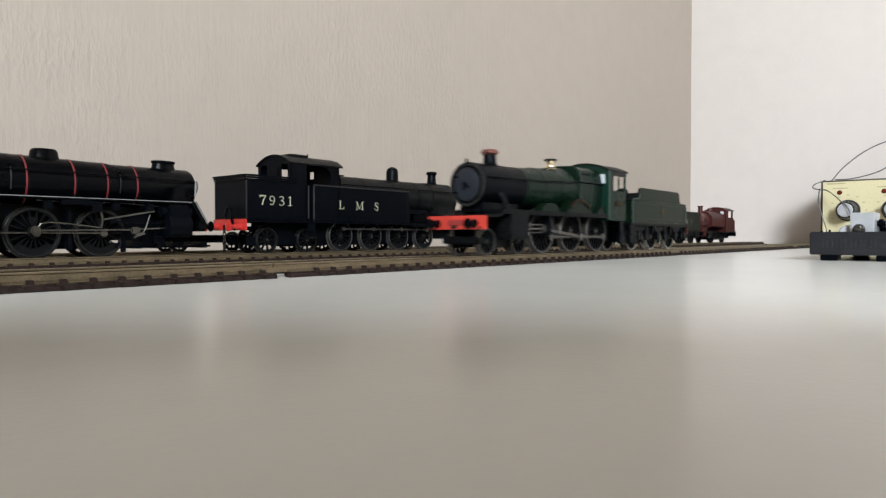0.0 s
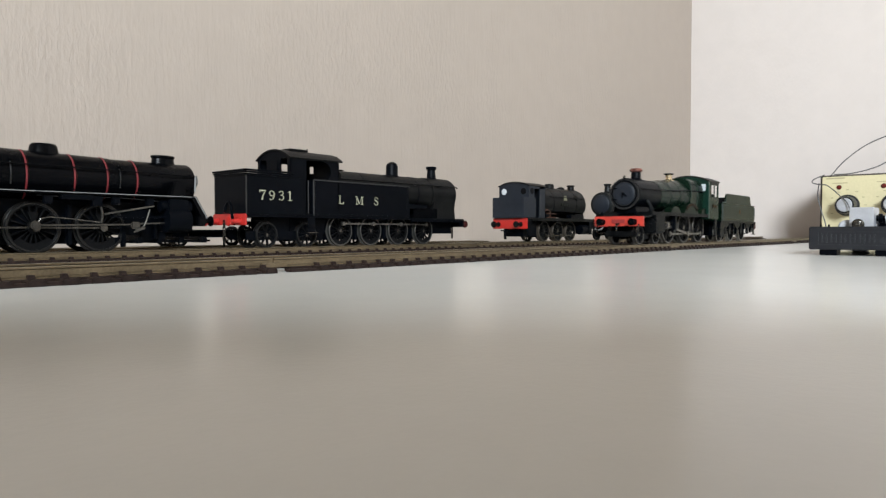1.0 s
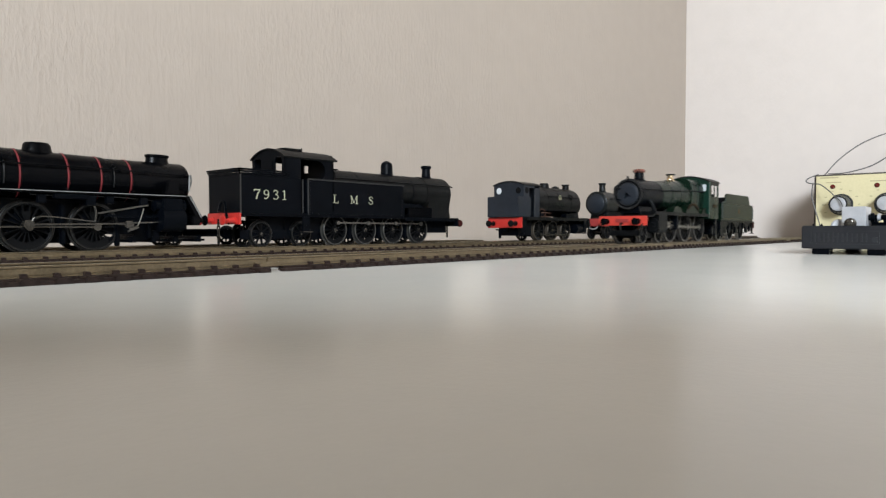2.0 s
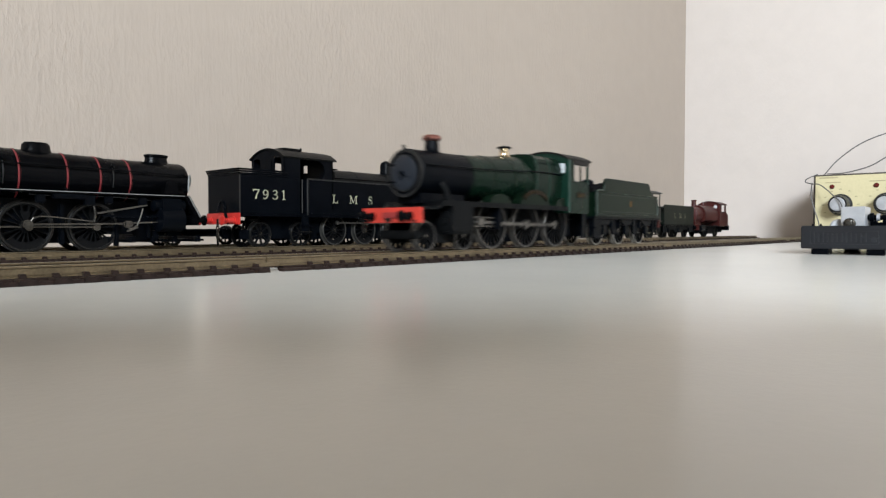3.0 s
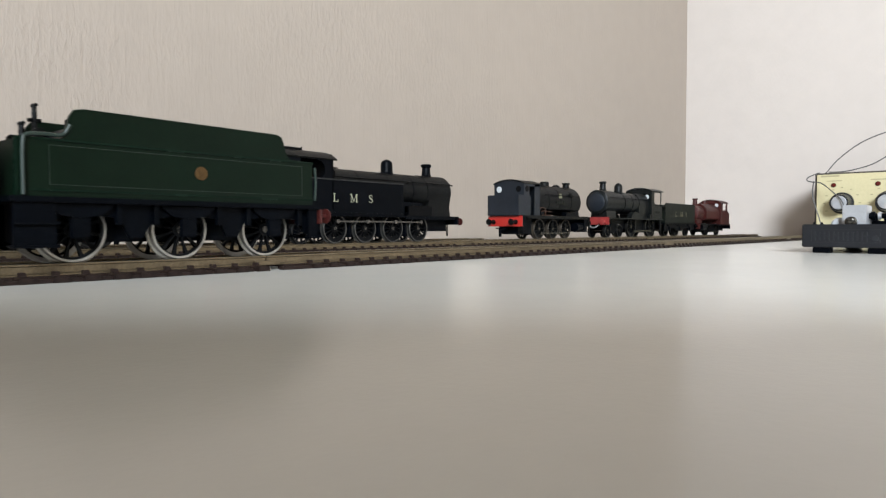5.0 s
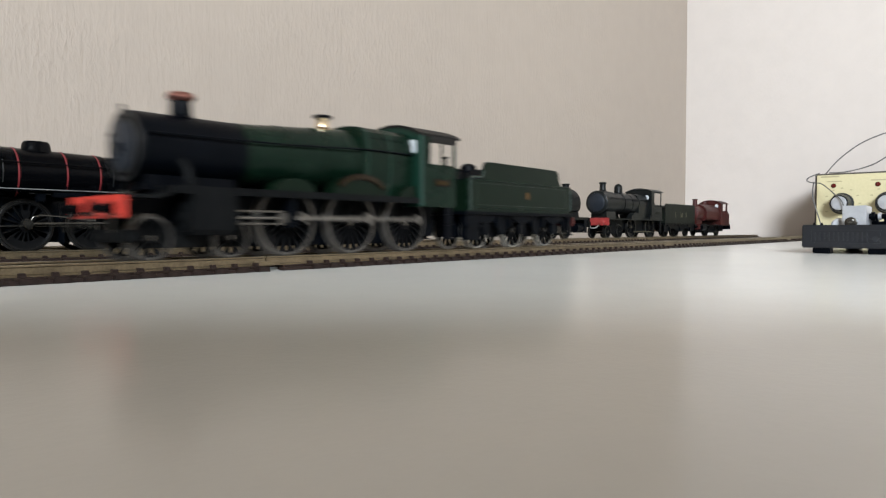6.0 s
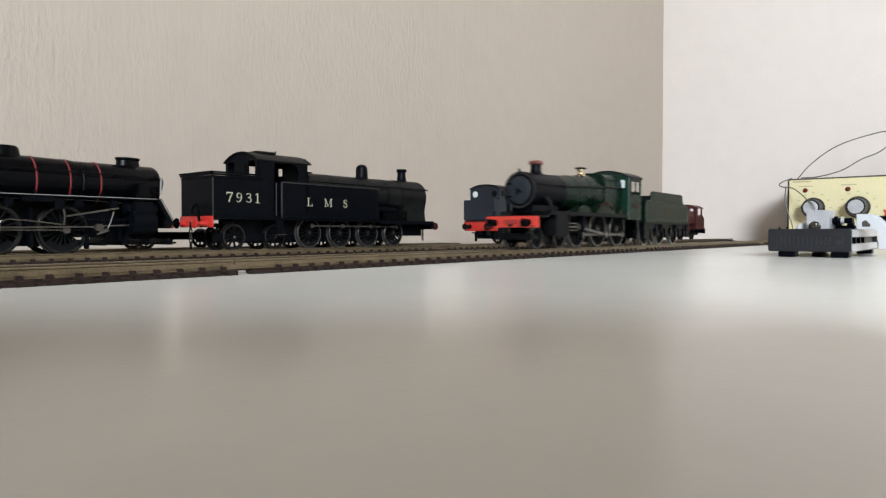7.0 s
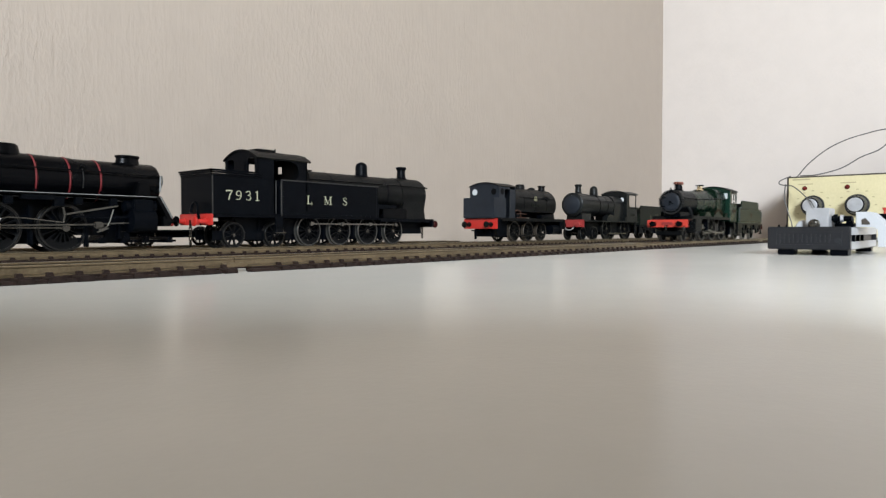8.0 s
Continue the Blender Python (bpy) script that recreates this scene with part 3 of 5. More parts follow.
    for s in (-1, 1):
        for x in (99, 103, 106, 111, 115):
            part("washout_plug", rod(mesh(), (x, s * 11.4, 43.4), (x, s * 12.6, 43.6), 0.4, seg=6), MATTBLACK, fb)
        bm = mesh()
        wire(bm, [(14, s * 10.9, 36.6), (60, s * 11.6, 37.2), (94, s * 13.2, 38.6), (121, s * 13.5, 38.6)], 0.32, 6, steps=2)
        for x in (20, 44, 70, 93, 112):
            t = max(0, min(1, (x - 46) / 48))
            rod(bm, (x, s * (10.2 + 2 * t), 36.6 + 2 * t), (x, s * (11.4 + 1.9 * t), 36.6 + 2 * t), 0.4, seg=6)
        part("handrail", bm, MATTBLACK, g)
    part("motor_block", box(mesh(), 48, 134, -5.6, 5.6, 3.2, 12.2, bev=0.5), MATTBLACK, g)
    bm = mesh()
    lathe(bm, (85.2, 0, 0), "z", [(45.6, 4.2), (46.2, 3.2), (47.0, 2.4), (49.4, 2.15), (50.2, 2.5), (50.5, 2.2), (50.6, 1.4)], 24)
    valve = part("safety_valve", bm, BRASS, g, "polished brass safety valve cover")
    bm = mesh()
    lathe(bm, (85.2, 0, 0), "z", [(50.3, 3.5), (50.9, 3.7), (51.3, 3.1)], 20)
    part("valve_cap", bm, MATTBLACK, valve)
    # cab
    bm = mesh()
    fs = [(-16.4, 18)] + arch(-16.4, 16.4, 47.4, 51.0) + [(16.4, 18)]
    prism(bm, fs, 121.0, 122.2, "x")
    box(bm, 122.1, 141, -15, 15, 19, 20)
    prism(bm, [(-9, 19.9), (-9, 41), (9, 41), (9, 19.9)], 122.1, 126, "x")
    # Front sheet in the paler green: the daylight on it is in the colour.
    cab = part("cab", bm, GREEN_LIT, g)
    side = [(121.3, 18.0), (121.3, 47.6), (127, 47.6), (127, 35.4), (142, 35.4), (143.2, 33), (143.2, 18.0)]
    for s in (-1, 1):
        part("cab_side", prism(mesh(), side, s * 16.4 - 0.5, s * 16.4 + 0.5), GREEN, cab)
        # Added strip: the edge's highlight is painted in paler green.
        part("cab_edge", box(mesh(), 120.8, 123.0, *sorted((s * 16.2, s * 17.05)), 18.2, 47.3, bev=0.2), CABEDGE_LIT, cab, "cab edge strip, paler green for the light on it")
        part("eaves_board", box(mesh(), 126.6, 143.6, *sorted((s * 15.9, s * 17.0)), 44.2, 47.7, bev=0.2), ROOFBROWN, cab)
        part("pillar", box(mesh(), 142.2, 143.4, *sorted((s * 15.7, s * 16.9)), 33, 44.1, bev=0.2), GREEN_LIT, cab)
        part("pillar", box(mesh(), 134.2, 135.0, *sorted((s * 16.0, s * 16.8)), 35, 44.1, bev=0.2), GREEN, cab)
    bm = mesh()
    for s in (-1, 1):
        box(bm, 120.6, 121.1, *sorted((s * 9.8, s * 14.6)), 39.5, 44.8, bev=0.2)
    part("cab_window", bm, GLAZE, cab)
    bm = mesh()
    outer = arch(-17.3, 17.3, 47.3, 51.9, 16)
    inner = [(y * 0.98, z - 0.9) for y, z in outer][::-1]
    prism(bm, outer + inner, 120.6, 145.8, "x")
    part("cab_roof", bm, ROOFBROWN, cab, "sooty brown cab roof")
    bm = mesh()
    box(bm, 129.5, 139, -17.3, -16.8, 26.6, 29.4, bev=0.15)
    np_ = part("number_plate", bm, PLATERED, cab)
    bm = mesh()
    for i in range(4):
        box(bm, 131 + i * 1.8, 132.2 + i * 1.8, -17.5, -17.2, 27.2, 28.8)
    part("plate_bars", bm, DULLGOLD, np_)
    for s in (-1, 1):
        bm = mesh()
        box(bm, 137, 141.5, s * 16 - 0.4, s * 16 + 0.4, 5, 18)
        box(bm, 136.5, 142, *sorted((s * 14.5, s * 17.4)), 10.6, 11.2)
        box(bm, 136.5, 142, *sorted((s * 14.5, s * 17.4)), 4.6, 5.2)
        part("cab_step", bm, MATTBLACK, g)
    # splashers
    for k, (x, r) in enumerate(((61.5, 8.4), (91, 13.2), (120, 9.0))):
        for s in (-1, 1):
            pts = [(x + r * math.cos(math.pi * i / 14), 21.2 + r * 0.56 * math.sin(math.pi * i / 14)) for i in range(15)]
            if k == 2:
                pts = [p for p in pts if p[0] < 121.2] + [(121.2, 21.2)]
            bm = mesh()
            prism(bm, pts, s * 10, s * 15.2)
            # Darker green than the boiler: the shade beneath it is put into colour.
            sp = part("splasher", bm, GREEN2, g)
            if k == 1 and s < 0:
                out = [(x + 12.6 * math.cos(math.pi * i / 14), 21.6 + 7.6 * math.sin(math.pi * i / 14)) for i in range(2, 13)]
                inn = [(x + 10.9 * math.cos(math.pi * i / 14), 21.0 + 6.0 * math.sin(math.pi * i / 14)) for i in range(12, 1, -1)]
                bm = mesh()
                prism(bm, out + inn, -15.8, -15.1)
                part("nameplate", bm, PLATERED, sp, "curved red-brown nameplate with brass rim")
                bm = mesh()
                for i in range(10):
                    a = math.pi * (2.6 + i * 0.98) / 14
                    rod(bm, (x + 11.4 * math.cos(a), -16.0, 20.9 + 6.7 * math.sin(a)), (x + 12.1 * math.cos(a), -16.0, 21.5 + 7.1 * math.sin(a)), 0.3, seg=5)
                part("name_bars", bm, DULLGOLD, sp)
    # wheels, rods
    drv = wheel_mesh(11.7, 20, TYRE)
    bog = wheel_mesh(6.4, 10, TYRE, weight=False)
    sets = [(wheelset(bog, 6.4, x, g), 6.4, x) for x in (15, 40.6)] + [(wheelset(drv, 11.7, x, g), 11.7, x) for x in (62, 91, 120)]
    rods = []
    for s in (-1, 1):
        y = s * 11.6
        bm = mesh()
        for a, b in ((62, 91), (91, 120)):
            prism(bm, [(a, -0.6), (a, 0.6), (b, 0.6), (b, -0.6)], y - 0.35, y + 0.35)
        for a in (62, 91, 120):
            rod(bm, (a, y - 0.6, 0), (a, y + 0.6, 0), 1.75, seg=16)
            rod(bm, (a, y - 0.95, 0), (a, y - 0.5, 0), 0.8, seg=10)
        rods.append((part("coupling_rod", bm, STEEL, g, at=(0, 0, 11.7)), s, "couple"))
        y = s * 13.0
        bm = mesh()
        prism(bm, [(0, -0.8), (0, 0.8), (-38, 0.55), (-38, -0.55)], y - 0.35, y + 0.35)
        rod(bm, (0, y - 0.7, 0), (0, y + 1.4, 0), 2.0, seg=16)
        rod(bm, (-38, y - 0.6, 0), (-38, y + 0.6, 0), 1.2, seg=12)
        rods.append((part("connecting_rod", bm, STEEL, g, at=(91, 0, 11.7)), s, "connect"))
        bm = mesh()
        box(bm, -2.4, 2.4, y - 1.2, y + 1.2, -1.6, 1.9, bev=0.4)
        rod(bm, (-19, y, 0), (0, y, 0), 0.6)
        rods.append((part("crosshead", bm, STEEL, g, at=(53, 0, 12.6)), s, "cross"))
    return g, sets, rods


def green_tender():
    """Coupled behind the engine, in the engine's measures."""
    g = thing("tender", "dark green model tender with raised coal sides and small emblem", "model tender", at=(232, 195, 4))
    # body: tank, side sheets with raised coal sides, end plates
    body = part("body", box(mesh(), 152.6, 240.2, -14.9, 14.9, 16.9, 30.6), GREEN2, g)
    for s in (-1, 1):
        out = [(152, 16.8), (152, 30.9), (162.4, 30.9), (163.4, 33.0), (164.2, 37.2), (165.4, 38.9), (167.5, 39.4), (226.3, 39.2), (228.3, 38.4), (229.1, 36.4), (229.6, 33.4), (231.2, 31.3), (240.5, 31.3), (240.5, 16.8)]
        part("side_sheet", prism(mesh(), out, s * 15.5 - 0.55, s * 15.5 + 0.55, bev=0.15), GREEN2, body)
    part("rear_plate", box(mesh(), 239.8, 240.9, -14.9, 14.9, 16.8, 31.2), GREEN2, body)
    part("coal_plate", box(mesh(), 228.2, 229.0, -14.9, 14.9, 31, 38.2), GREEN2, body)
    bm = mesh()
    for s in (-1, 1):
        box(bm, 152, 240.6, *sorted((s * 15.9, s * 16.35)), 30.6, 31.2)
        box(bm, 152, 240.6, *sorted((s * 15.9, s * 16.35)), 18.2, 18.8)
        box(bm, 151.8, 152.6, *sorted((s * 15.4, s * 16.3)), 17, 31)
    part("beading", bm, GREEN, body)
    bm = mesh()
    for s in (-1, 1):
        y = s * 16.16
        for x0, x1, z0, z1 in ((159.5, 236, 29.5, 29.65), (159.5, 236, 19.8, 19.95), (159.4, 159.55, 19.8, 29.65), (236, 236.15, 19.8, 29.65)):
            box(bm, x0, x1, *sorted((s * 16.05, s * 16.14)), z0, z1)
    part("lining", bm, LINE_FAINT, body)
    bm = mesh()
    lathe(bm, (199.8, 0, 25), "y", [(-16.25, 1.9), (-16.05, 1.9)], 24)
    em = part("emblem", bm, PLATERED, body, "small round gold and red emblem")
    bm = mesh()
    lathe(bm, (199.8, 0, 25), "y", [(-16.32, 1.9), (-16.2, 2.0)], 24)
    box(bm, 199.0, 200.6, -16.42, -16.2, 24, 26)
    part("emblem_bars", bm, GOLD, em)
    # tank top with coal plate, dome, filler
    bm = mesh()
    box(bm, 153, 240, -15, 15, 26, 31.0)
    prism(bm, [(164, 31), (170, 36.5), (222, 36.5), (228, 33), (228, 31)], -14.6, 14.6)
    lathe(bm, (173, 0, 0), "z", [(36, 4), (38.6, 3.8), (39.6, 2.4), (40, 0.6)], 18)
    lathe(bm, (234, 0, 0), "z", [(31, 3), (33, 3), (33.4, 2.4)], 16)
    part("tank_top", bm, MATTBLACK, g)
    for y, x, z in ((-8, 156, 35.6), (6, 163.5, 42.8)):
        bm = mesh()
        rod(bm, (x, y, 30), (x, y, z), 0.8, 0.6)
        rod(bm, (x, y - 1.5, z - 0.4), (x, y + 1.5, z - 0.4), 0.5)
        rod(bm, (x - 1.6, y, z - 4.5), (x + 1.6, y, z - 4.5), 0.6)
        part("brake_handle", bm, SOOT, g)
    for y in (-11, -3, 8):
        part("fire_iron_bracket", box(mesh(), 158, 160.4, y, y + 3, 30.5, 34.2, bev=0.4), SOOT, g)
    for s in (-1, 1):
        for pts, r in (([(153.4, s * 16.9, 17.2), (153.4, s * 16.9, 29), (154.4, s * 16.7, 31.6), (158.5, s * 16.4, 32.1), (162.5, s * 16.2, 32.3), (164.3, s * 16.1, 35)], 0.5),
                       ([(241.6, s * 15.9, 18.5), (242, s * 15.9, 24), (241.6, s * 15.9, 29.6)], 0.4)):
            part("handrail", wire(mesh(), pts, r, 8), LINE_GREEN, g)
    # frame, springs, steps
    bm = mesh()
    box(bm, 150.5, 243.5, -16.8, 16.8, 15.4, 16.9, bev=0.2)
    part("footplate", bm, MATTBLACK, g)
    part("underframe", box(mesh(), 156, 238, -6.4, 6.4, 5.2, 15.6, bev=0.4), MATTBLACK, g)
    for s in (-1, 1):
        bm = mesh()
        y0, y1 = sorted((s * 12.6, s * 13.8))
        prism(bm, [(152, 15.5), (243, 15.5), (243, 8.6), (239, 7.4), (236.5, 11.8), (230, 12.4), (222, 12.4), (216, 11.6), (213, 6.4), (209.5, 6.4), (206.5, 11.8), (201, 12.4), (192, 12.4), (186.5, 11.6), (183.5, 6.4), (180, 6.4), (177, 11.8), (171, 12.4), (163, 12.4), (158, 9), (156, 5), (152, 5)], y0, y1)
        for x in (167, 196.5, 226):
            y2, y3 = sorted((s * 13.6, s * 15.2))
            prism(bm, [(x - 8, 14.6), (x - 8, 15.2), (x + 8, 15.2), (x + 8, 14.6), (x + 5, 12.4), (x, 11.6), (x - 5, 12.4)], y2, y3)
            box(bm, x - 2.4, x + 2.4, y2, y3, 6.4, 11.8, bev=0.3)
            box(bm, x + 9, x + 10.4, y2, y3, 10, 15.4)
            box(bm, x - 10.4, x - 9, y2, y3, 10, 15.4)
        part("side_frame", bm, MATTBLACK, g)
        bm = mesh()
        box(bm, 151.5, 161, *sorted((s * 15, s * 15.8)), 4.6, 15.5)
        box(bm, 151.2, 161.4, *sorted((s * 13.8, s * 17)), 4.2, 4.9)
        box(bm, 151.2, 161.4, *sorted((s * 13.8, s * 17)), 10, 10.6)
        part("step", bm, MATTBLACK, g)
        bm = mesh()
        box(bm, 239, 242.5, *sorted((s * 15, s * 15.8)), 6, 15.5)
        box(bm, 238.6, 243, *sorted((s * 14, s * 16.8)), 5.6, 6.2)
        part("rear_step", bm, MATTBLACK, g)
    part("buffer_beam", box(mesh(), 243, 244.4, -16.6, 16.6, 10.6, 15.6, bev=0.2), DKRED, g, "dark red rear buffer beam")
    buffers(g, 244.4, 1, z=13.3, mat=DKRED, length=6.5)
    coupling(g, 243, 1, z=10.5)
    w = wheel_mesh(8.6, 12, TYREPALE, weight=False)
    sets = [(wheelset(w, 8.6, x, g), 8.6, x) for x in (167, 196.5, 226)]
    return g, sets


# ================= black eight-coupled tank engine =================
def tank_engine():
    """Bunker towards -x at x = 0, front beam at x = 176."""
    g = thing("tank_locomotive", "matt black model tank engine with cream lettering and red beam", "model locomotive", at=(191, 313, 4))
    bm = mesh()
    for y in (-6.4, 6.4):
        box(bm, 17, 172, y - 0.6, y + 0.6, 7, 17.2)
    box(bm, 30, 165, -6, 6, 9, 17)
    part("frame", bm, MATTBLACK, g)
    bm = mesh()
    box(bm, 0.5, 176, -15.6, 15.6, 16.2, 17.3, bev=0.2)
    box(bm, 122, 172, -15.6, -14.9, 15.0, 16.3)
    box(bm, 122, 172, 14.9, 15.6, 15.0, 16.3)
    part("running_plate", bm, MATTBLACK, g)
    # bunker
    bm = mesh()
    box(bm, 0, 38.4, -15, 15, 17.2, 37.8, bev=0.35)
    bunker = part("bunker", bm, MATTBLACK, g)
    for k, z in enumerate((38.0, 39.1, 40.2)):
        e = 0.35 * (k + 1)
        bm = mesh()
        for x0, x1, y0, y1 in ((-e, 30, -15 - e, -14.2), (-e, 30, 14.2, 15 + e), (-e, 0.8, -15 - e, 15 + e)):
            box(bm, x0, x1, y0, y1, z - 0.3, z + 0.62, bev=0.15)
        part("coal_rail", bm, MATTBLACK, bunker)
    bm = mesh()
    box(bm, -1.0, 0.3, -15.4, 15.4, 11.9, 17.8, bev=0.25)
    part("rear_beam", bm, RED, g, "red rear buffer beam")
    buffers(g, -1.0, -1, z=13.9, mat=RED, length=7.5)
    bm = mesh()
    rod(bm, (-1, 0, 14), (-4, 0, 14), 0.9, 0.7)
    wire(bm, [(-0.6, -5.5, 12), (-2.4, -5.5, 17), (-2.6, -5.3, 22), (-2.6, -2.8, 24), (-2.6, -0.6, 22.4), (-3.4, -0.2, 18.4)], 0.75, 8)
    part("brake_hose", bm, MATTBLACK, g)
    chain(g, -3.6, 12.2, 5)
    chain(g, 181.5, 12.4, 4)
    part("front_hook", rod(mesh(), (176, 0, 13.6), (182, 0, 13.4), 0.8), MATTBLACK, g)
    part("motor_block", box(mesh(), 54, 146, -5.4, 5.4, 3.6, 9.2, bev=0.4), MATTBLACK, g)
    # tanks
    for s in (-1, 1):
        bm = mesh()
        y0, y1 = sorted((s * 15, s * 8.6))
        prism(bm, [(43.2, 17.3), (43.2, 37.6), (120, 37.6), (120, 26), (138, 26), (138, 23.8), (121, 23.6), (121, 17.3)], y0, y1, bev=0.25)
        tk = part("side_tank", bm, MATTBLACK, g)
        bm = mesh()
        box(bm, 43.0, 120.2, *sorted((s * 14.7, s * 15.4)), 37.2, 37.9)
        part("tank_beading", bm, BEAD, tk)
        bm = mesh()
        box(bm, 42.9, 43.5, *sorted((s * 14.7, s * 15.3)), 17.4, 37.4)
        part("tank_edge", bm, BEAD, tk)
        part("bunker_edge", box(mesh(), -0.12, 0.5, *sorted((s * 14.6, s * 15.15)), 17.6, 37.6), BEAD, g)
    bm = mesh()
    for x in (44.5, 118.5):
        for i in range(12):
            rod(bm, (x, -15.05, 18.6 + i * 1.6), (x, -15.25, 18.6 + i * 1.6), 0.17, seg=5)
    for i in range(18):
        rod(bm, (46 + i * 4.2, -15.05, 18.4), (46 + i * 4.2, -15.25, 18.4), 0.17, seg=5)
    tagged(part("rivets", bm, BEAD, g), kind="stuff")
    # cab with real window openings
    top = arch(-15, 15, 49.2, 53.4, 12)
    bm = mesh()
    box(bm, 27.0, 27.9, -15, 15, 37.6, 39.9)
    for y0, y1 in ((-15, -12.9), (-6.4, 6.4), (12.9, 15)):
        box(bm, 27.0, 27.9, y0, y1, 39.8, 47.7)
    box(bm, 26.6, 27.1, -4.4, 4.4, 38.6, 47.2, bev=0.15)
    prism(bm, [(-15, 47.6)] + top + [(15, 47.6), (12.9, 47.6), (11.8, 48.9), (7.6, 48.9), (6.4, 47.6), (-6.4, 47.6), (-7.6, 48.9), (-11.8, 48.9), (-12.9, 47.6)], 27.0, 27.9, "x")
    cab = part("cab", bm, MATTBLACK, g)
    for s in (-1, 1):
        y0, y1 = sorted((s * 15, s * 14.2))
        bm = mesh()
        prism(bm, [(27.5, 37.6), (27.5, 49.2), (61.5, 49.2), (61.5, 37.5), (53.2, 37.5), (55.0, 39.6), (55.6, 42.4), (55.0, 45.2), (53.2, 47.2), (50.6, 48.2), (38.2, 48.2), (38.2, 37.6)], y0, y1)
        part("cab_side", bm, MATTBLACK, cab)
        bm = mesh()
        for x in (39.0, 42.6):
            rod(bm, (x, s * 15.5, 18.5), (x, s * 15.5, 37), 0.4)
        part("door_handrail", bm, BEAD, cab)
    bm = mesh()
    box(bm, 60.8, 61.6, -15, 15, 20, 43.2)
    for y0, y1 in ((-15, -12.0), (-7.6, 7.6), (12.0, 15)):
        box(bm, 60.8, 61.6, y0, y1, 43.1, 47.7)
    prism(bm, [(-15, 47.6)] + top + [(15, 47.6)], 60.8, 61.6, "x")
    part("cab_front", bm, MATTBLACK, cab)
    part("cab_floor", box(mesh(), 28, 61, -14.4, 14.4, 17.2, 18.4), MATTBLACK, cab)
    bm = mesh()
    outer = arch(-16.2, 16.2, 49.0, 54.2, 16)
    inner = [(y * 0.96, z - 0.7) for y, z in outer][::-1]
    prism(bm, outer + inner, 26.2, 63.6, "x")
    box(bm, 34, 46, -6, 6, 53.7, 55.0, bev=0.3)
    rod(bm, (48, -3, 53.6), (48, -3, 56.0), 0.4)
    # Greyer than the cab sides: light on the roof is put into colour too.
    part("cab_roof", bm, SOOT, cab)
    bm = mesh()
    wire(bm, [(63, -10.5, 38), (63.2, -10.8, 44), (62.6, -10.8, 50.8), (63.6, -10.8, 52.0)], 0.55, 8)
    box(bm, 61.4, 64.5, -14, -9, 38, 43.4, bev=0.8)
    for y in (-12.6, -10.6):
        rod(bm, (61, y - 2.5, 44.2), (64.7, y - 2.5, 44.2), 0.4)
    part("cab_front_fittings", bm, BLACK, g)
    # boiler, smokebox, chimney, dome
    bm = mesh()
    lathe(bm, (0, 0, 34.2), "x", [(61, 11.2), (148, 11.2), (148, 11.6), (172.2, 11.6), (173, 11.0), (173.8, 9.2), (174.4, 5.5), (174.6, 0.6)], 40)
    prism(bm, [(-10.6, 17), (-9.6, 24), (-11, 32), (11, 32), (9.6, 24), (10.6, 17)], 150, 172.4, "x")
    # This grey also carries the sheen along the boiler top.
    part("boiler", bm, SOOT, g)
    for x in (86, 112, 134):
        bm = mesh()
        band(bm, x - 0.5, x + 0.5, 34.2, 11.34, 11.34)
        part("boiler_band", bm, MATTBLACK, g)
    bm = mesh()
    lathe(bm, (158.6, 0, 0), "z", [(44.4, 5.2), (45.2, 4.0), (46.5, 3.2), (51.6, 2.8), (52.2, 3.6), (53.4, 3.8), (54, 3.3), (54, 2.6)], 24)
    part("chimney", bm, MATTBLACK, g)
    bm = mesh()
    lathe(bm, (119.6, 0, 0), "z", [(43.8, 5.4), (45.2, 4.3), (46.5, 4.0), (51.6, 3.9), (53.2, 3.2), (54.2, 1.6), (54.5, 0.4)], 24)
    part("dome", bm, MATTBLACK, g)
    bm = mesh()
    wire(bm, [(64, -11.6, 39.6), (110, -11.6, 39.6), (160, -12, 39.6), (172, -12, 39.4), (175.6, -9, 39.4), (176, -6, 41)], 0.4, 8, steps=3)
    for x in (100, 130, 155):
        rod(bm, (x, -10.4, 39.6), (x, -11.9, 39.6), 0.5, seg=6)
    wire(bm, [(174.2, -5, 42.5), (176.6, -5, 42), (176.2, -5, 39)], 0.35, 6)
    part("handrail", bm, BLACK, g)
    # front end
    bm = mesh()
    box(bm, 174.6, 176.4, -15.4, 15.4, 11.6, 17.3, bev=0.25)
    part("front_beam", bm, MATTBLACK, g)
    buffers(g, 176.4, 1, z=13.8, mat=DKRED, length=7)
    bm = mesh()
    box(bm, 126, 150, -13.6, -9, 17.3, 24, bev=0.5)
    rod(bm, (126, -11.2, 21.6), (150, -11.2, 21.6), 2.2)
    part("lubricator_box", bm, BLACK, g)
    # running gear
    bm = mesh()
    box(bm, 4, 50, -8.4, -7.6, 4, 9, bev=0.3)
    box(bm, 4, 50, 7.6, 8.4, 4, 9, bev=0.3)
    box(bm, 18, 30, -7.6, 7.6, 5, 15)
    part("bogie_frame", bm, MATTBLACK, g)
    part("ashpan", box(mesh(), 32, 56, -7.4, 7.4, 3.2, 16.2, bev=0.5), MATTBLACK, g)
    # Extra steel tread that puts the pale glint on the step.
    part("step_glint", box(mesh(), 38.4, 45.2, -16.6, -14.0, 7.7, 8.2, bev=0.1), DULLSTEEL, g, "step tread in brighter steel for its pale glint")
    bm = mesh()
    box(bm, 39, 44, -15.2, -14.6, 7, 17)
    box(bm, 38.6, 45, -16, -13, 7.0, 7.6)
    box(bm, 38.6, 45, -16, -13, 11.0, 11.6)
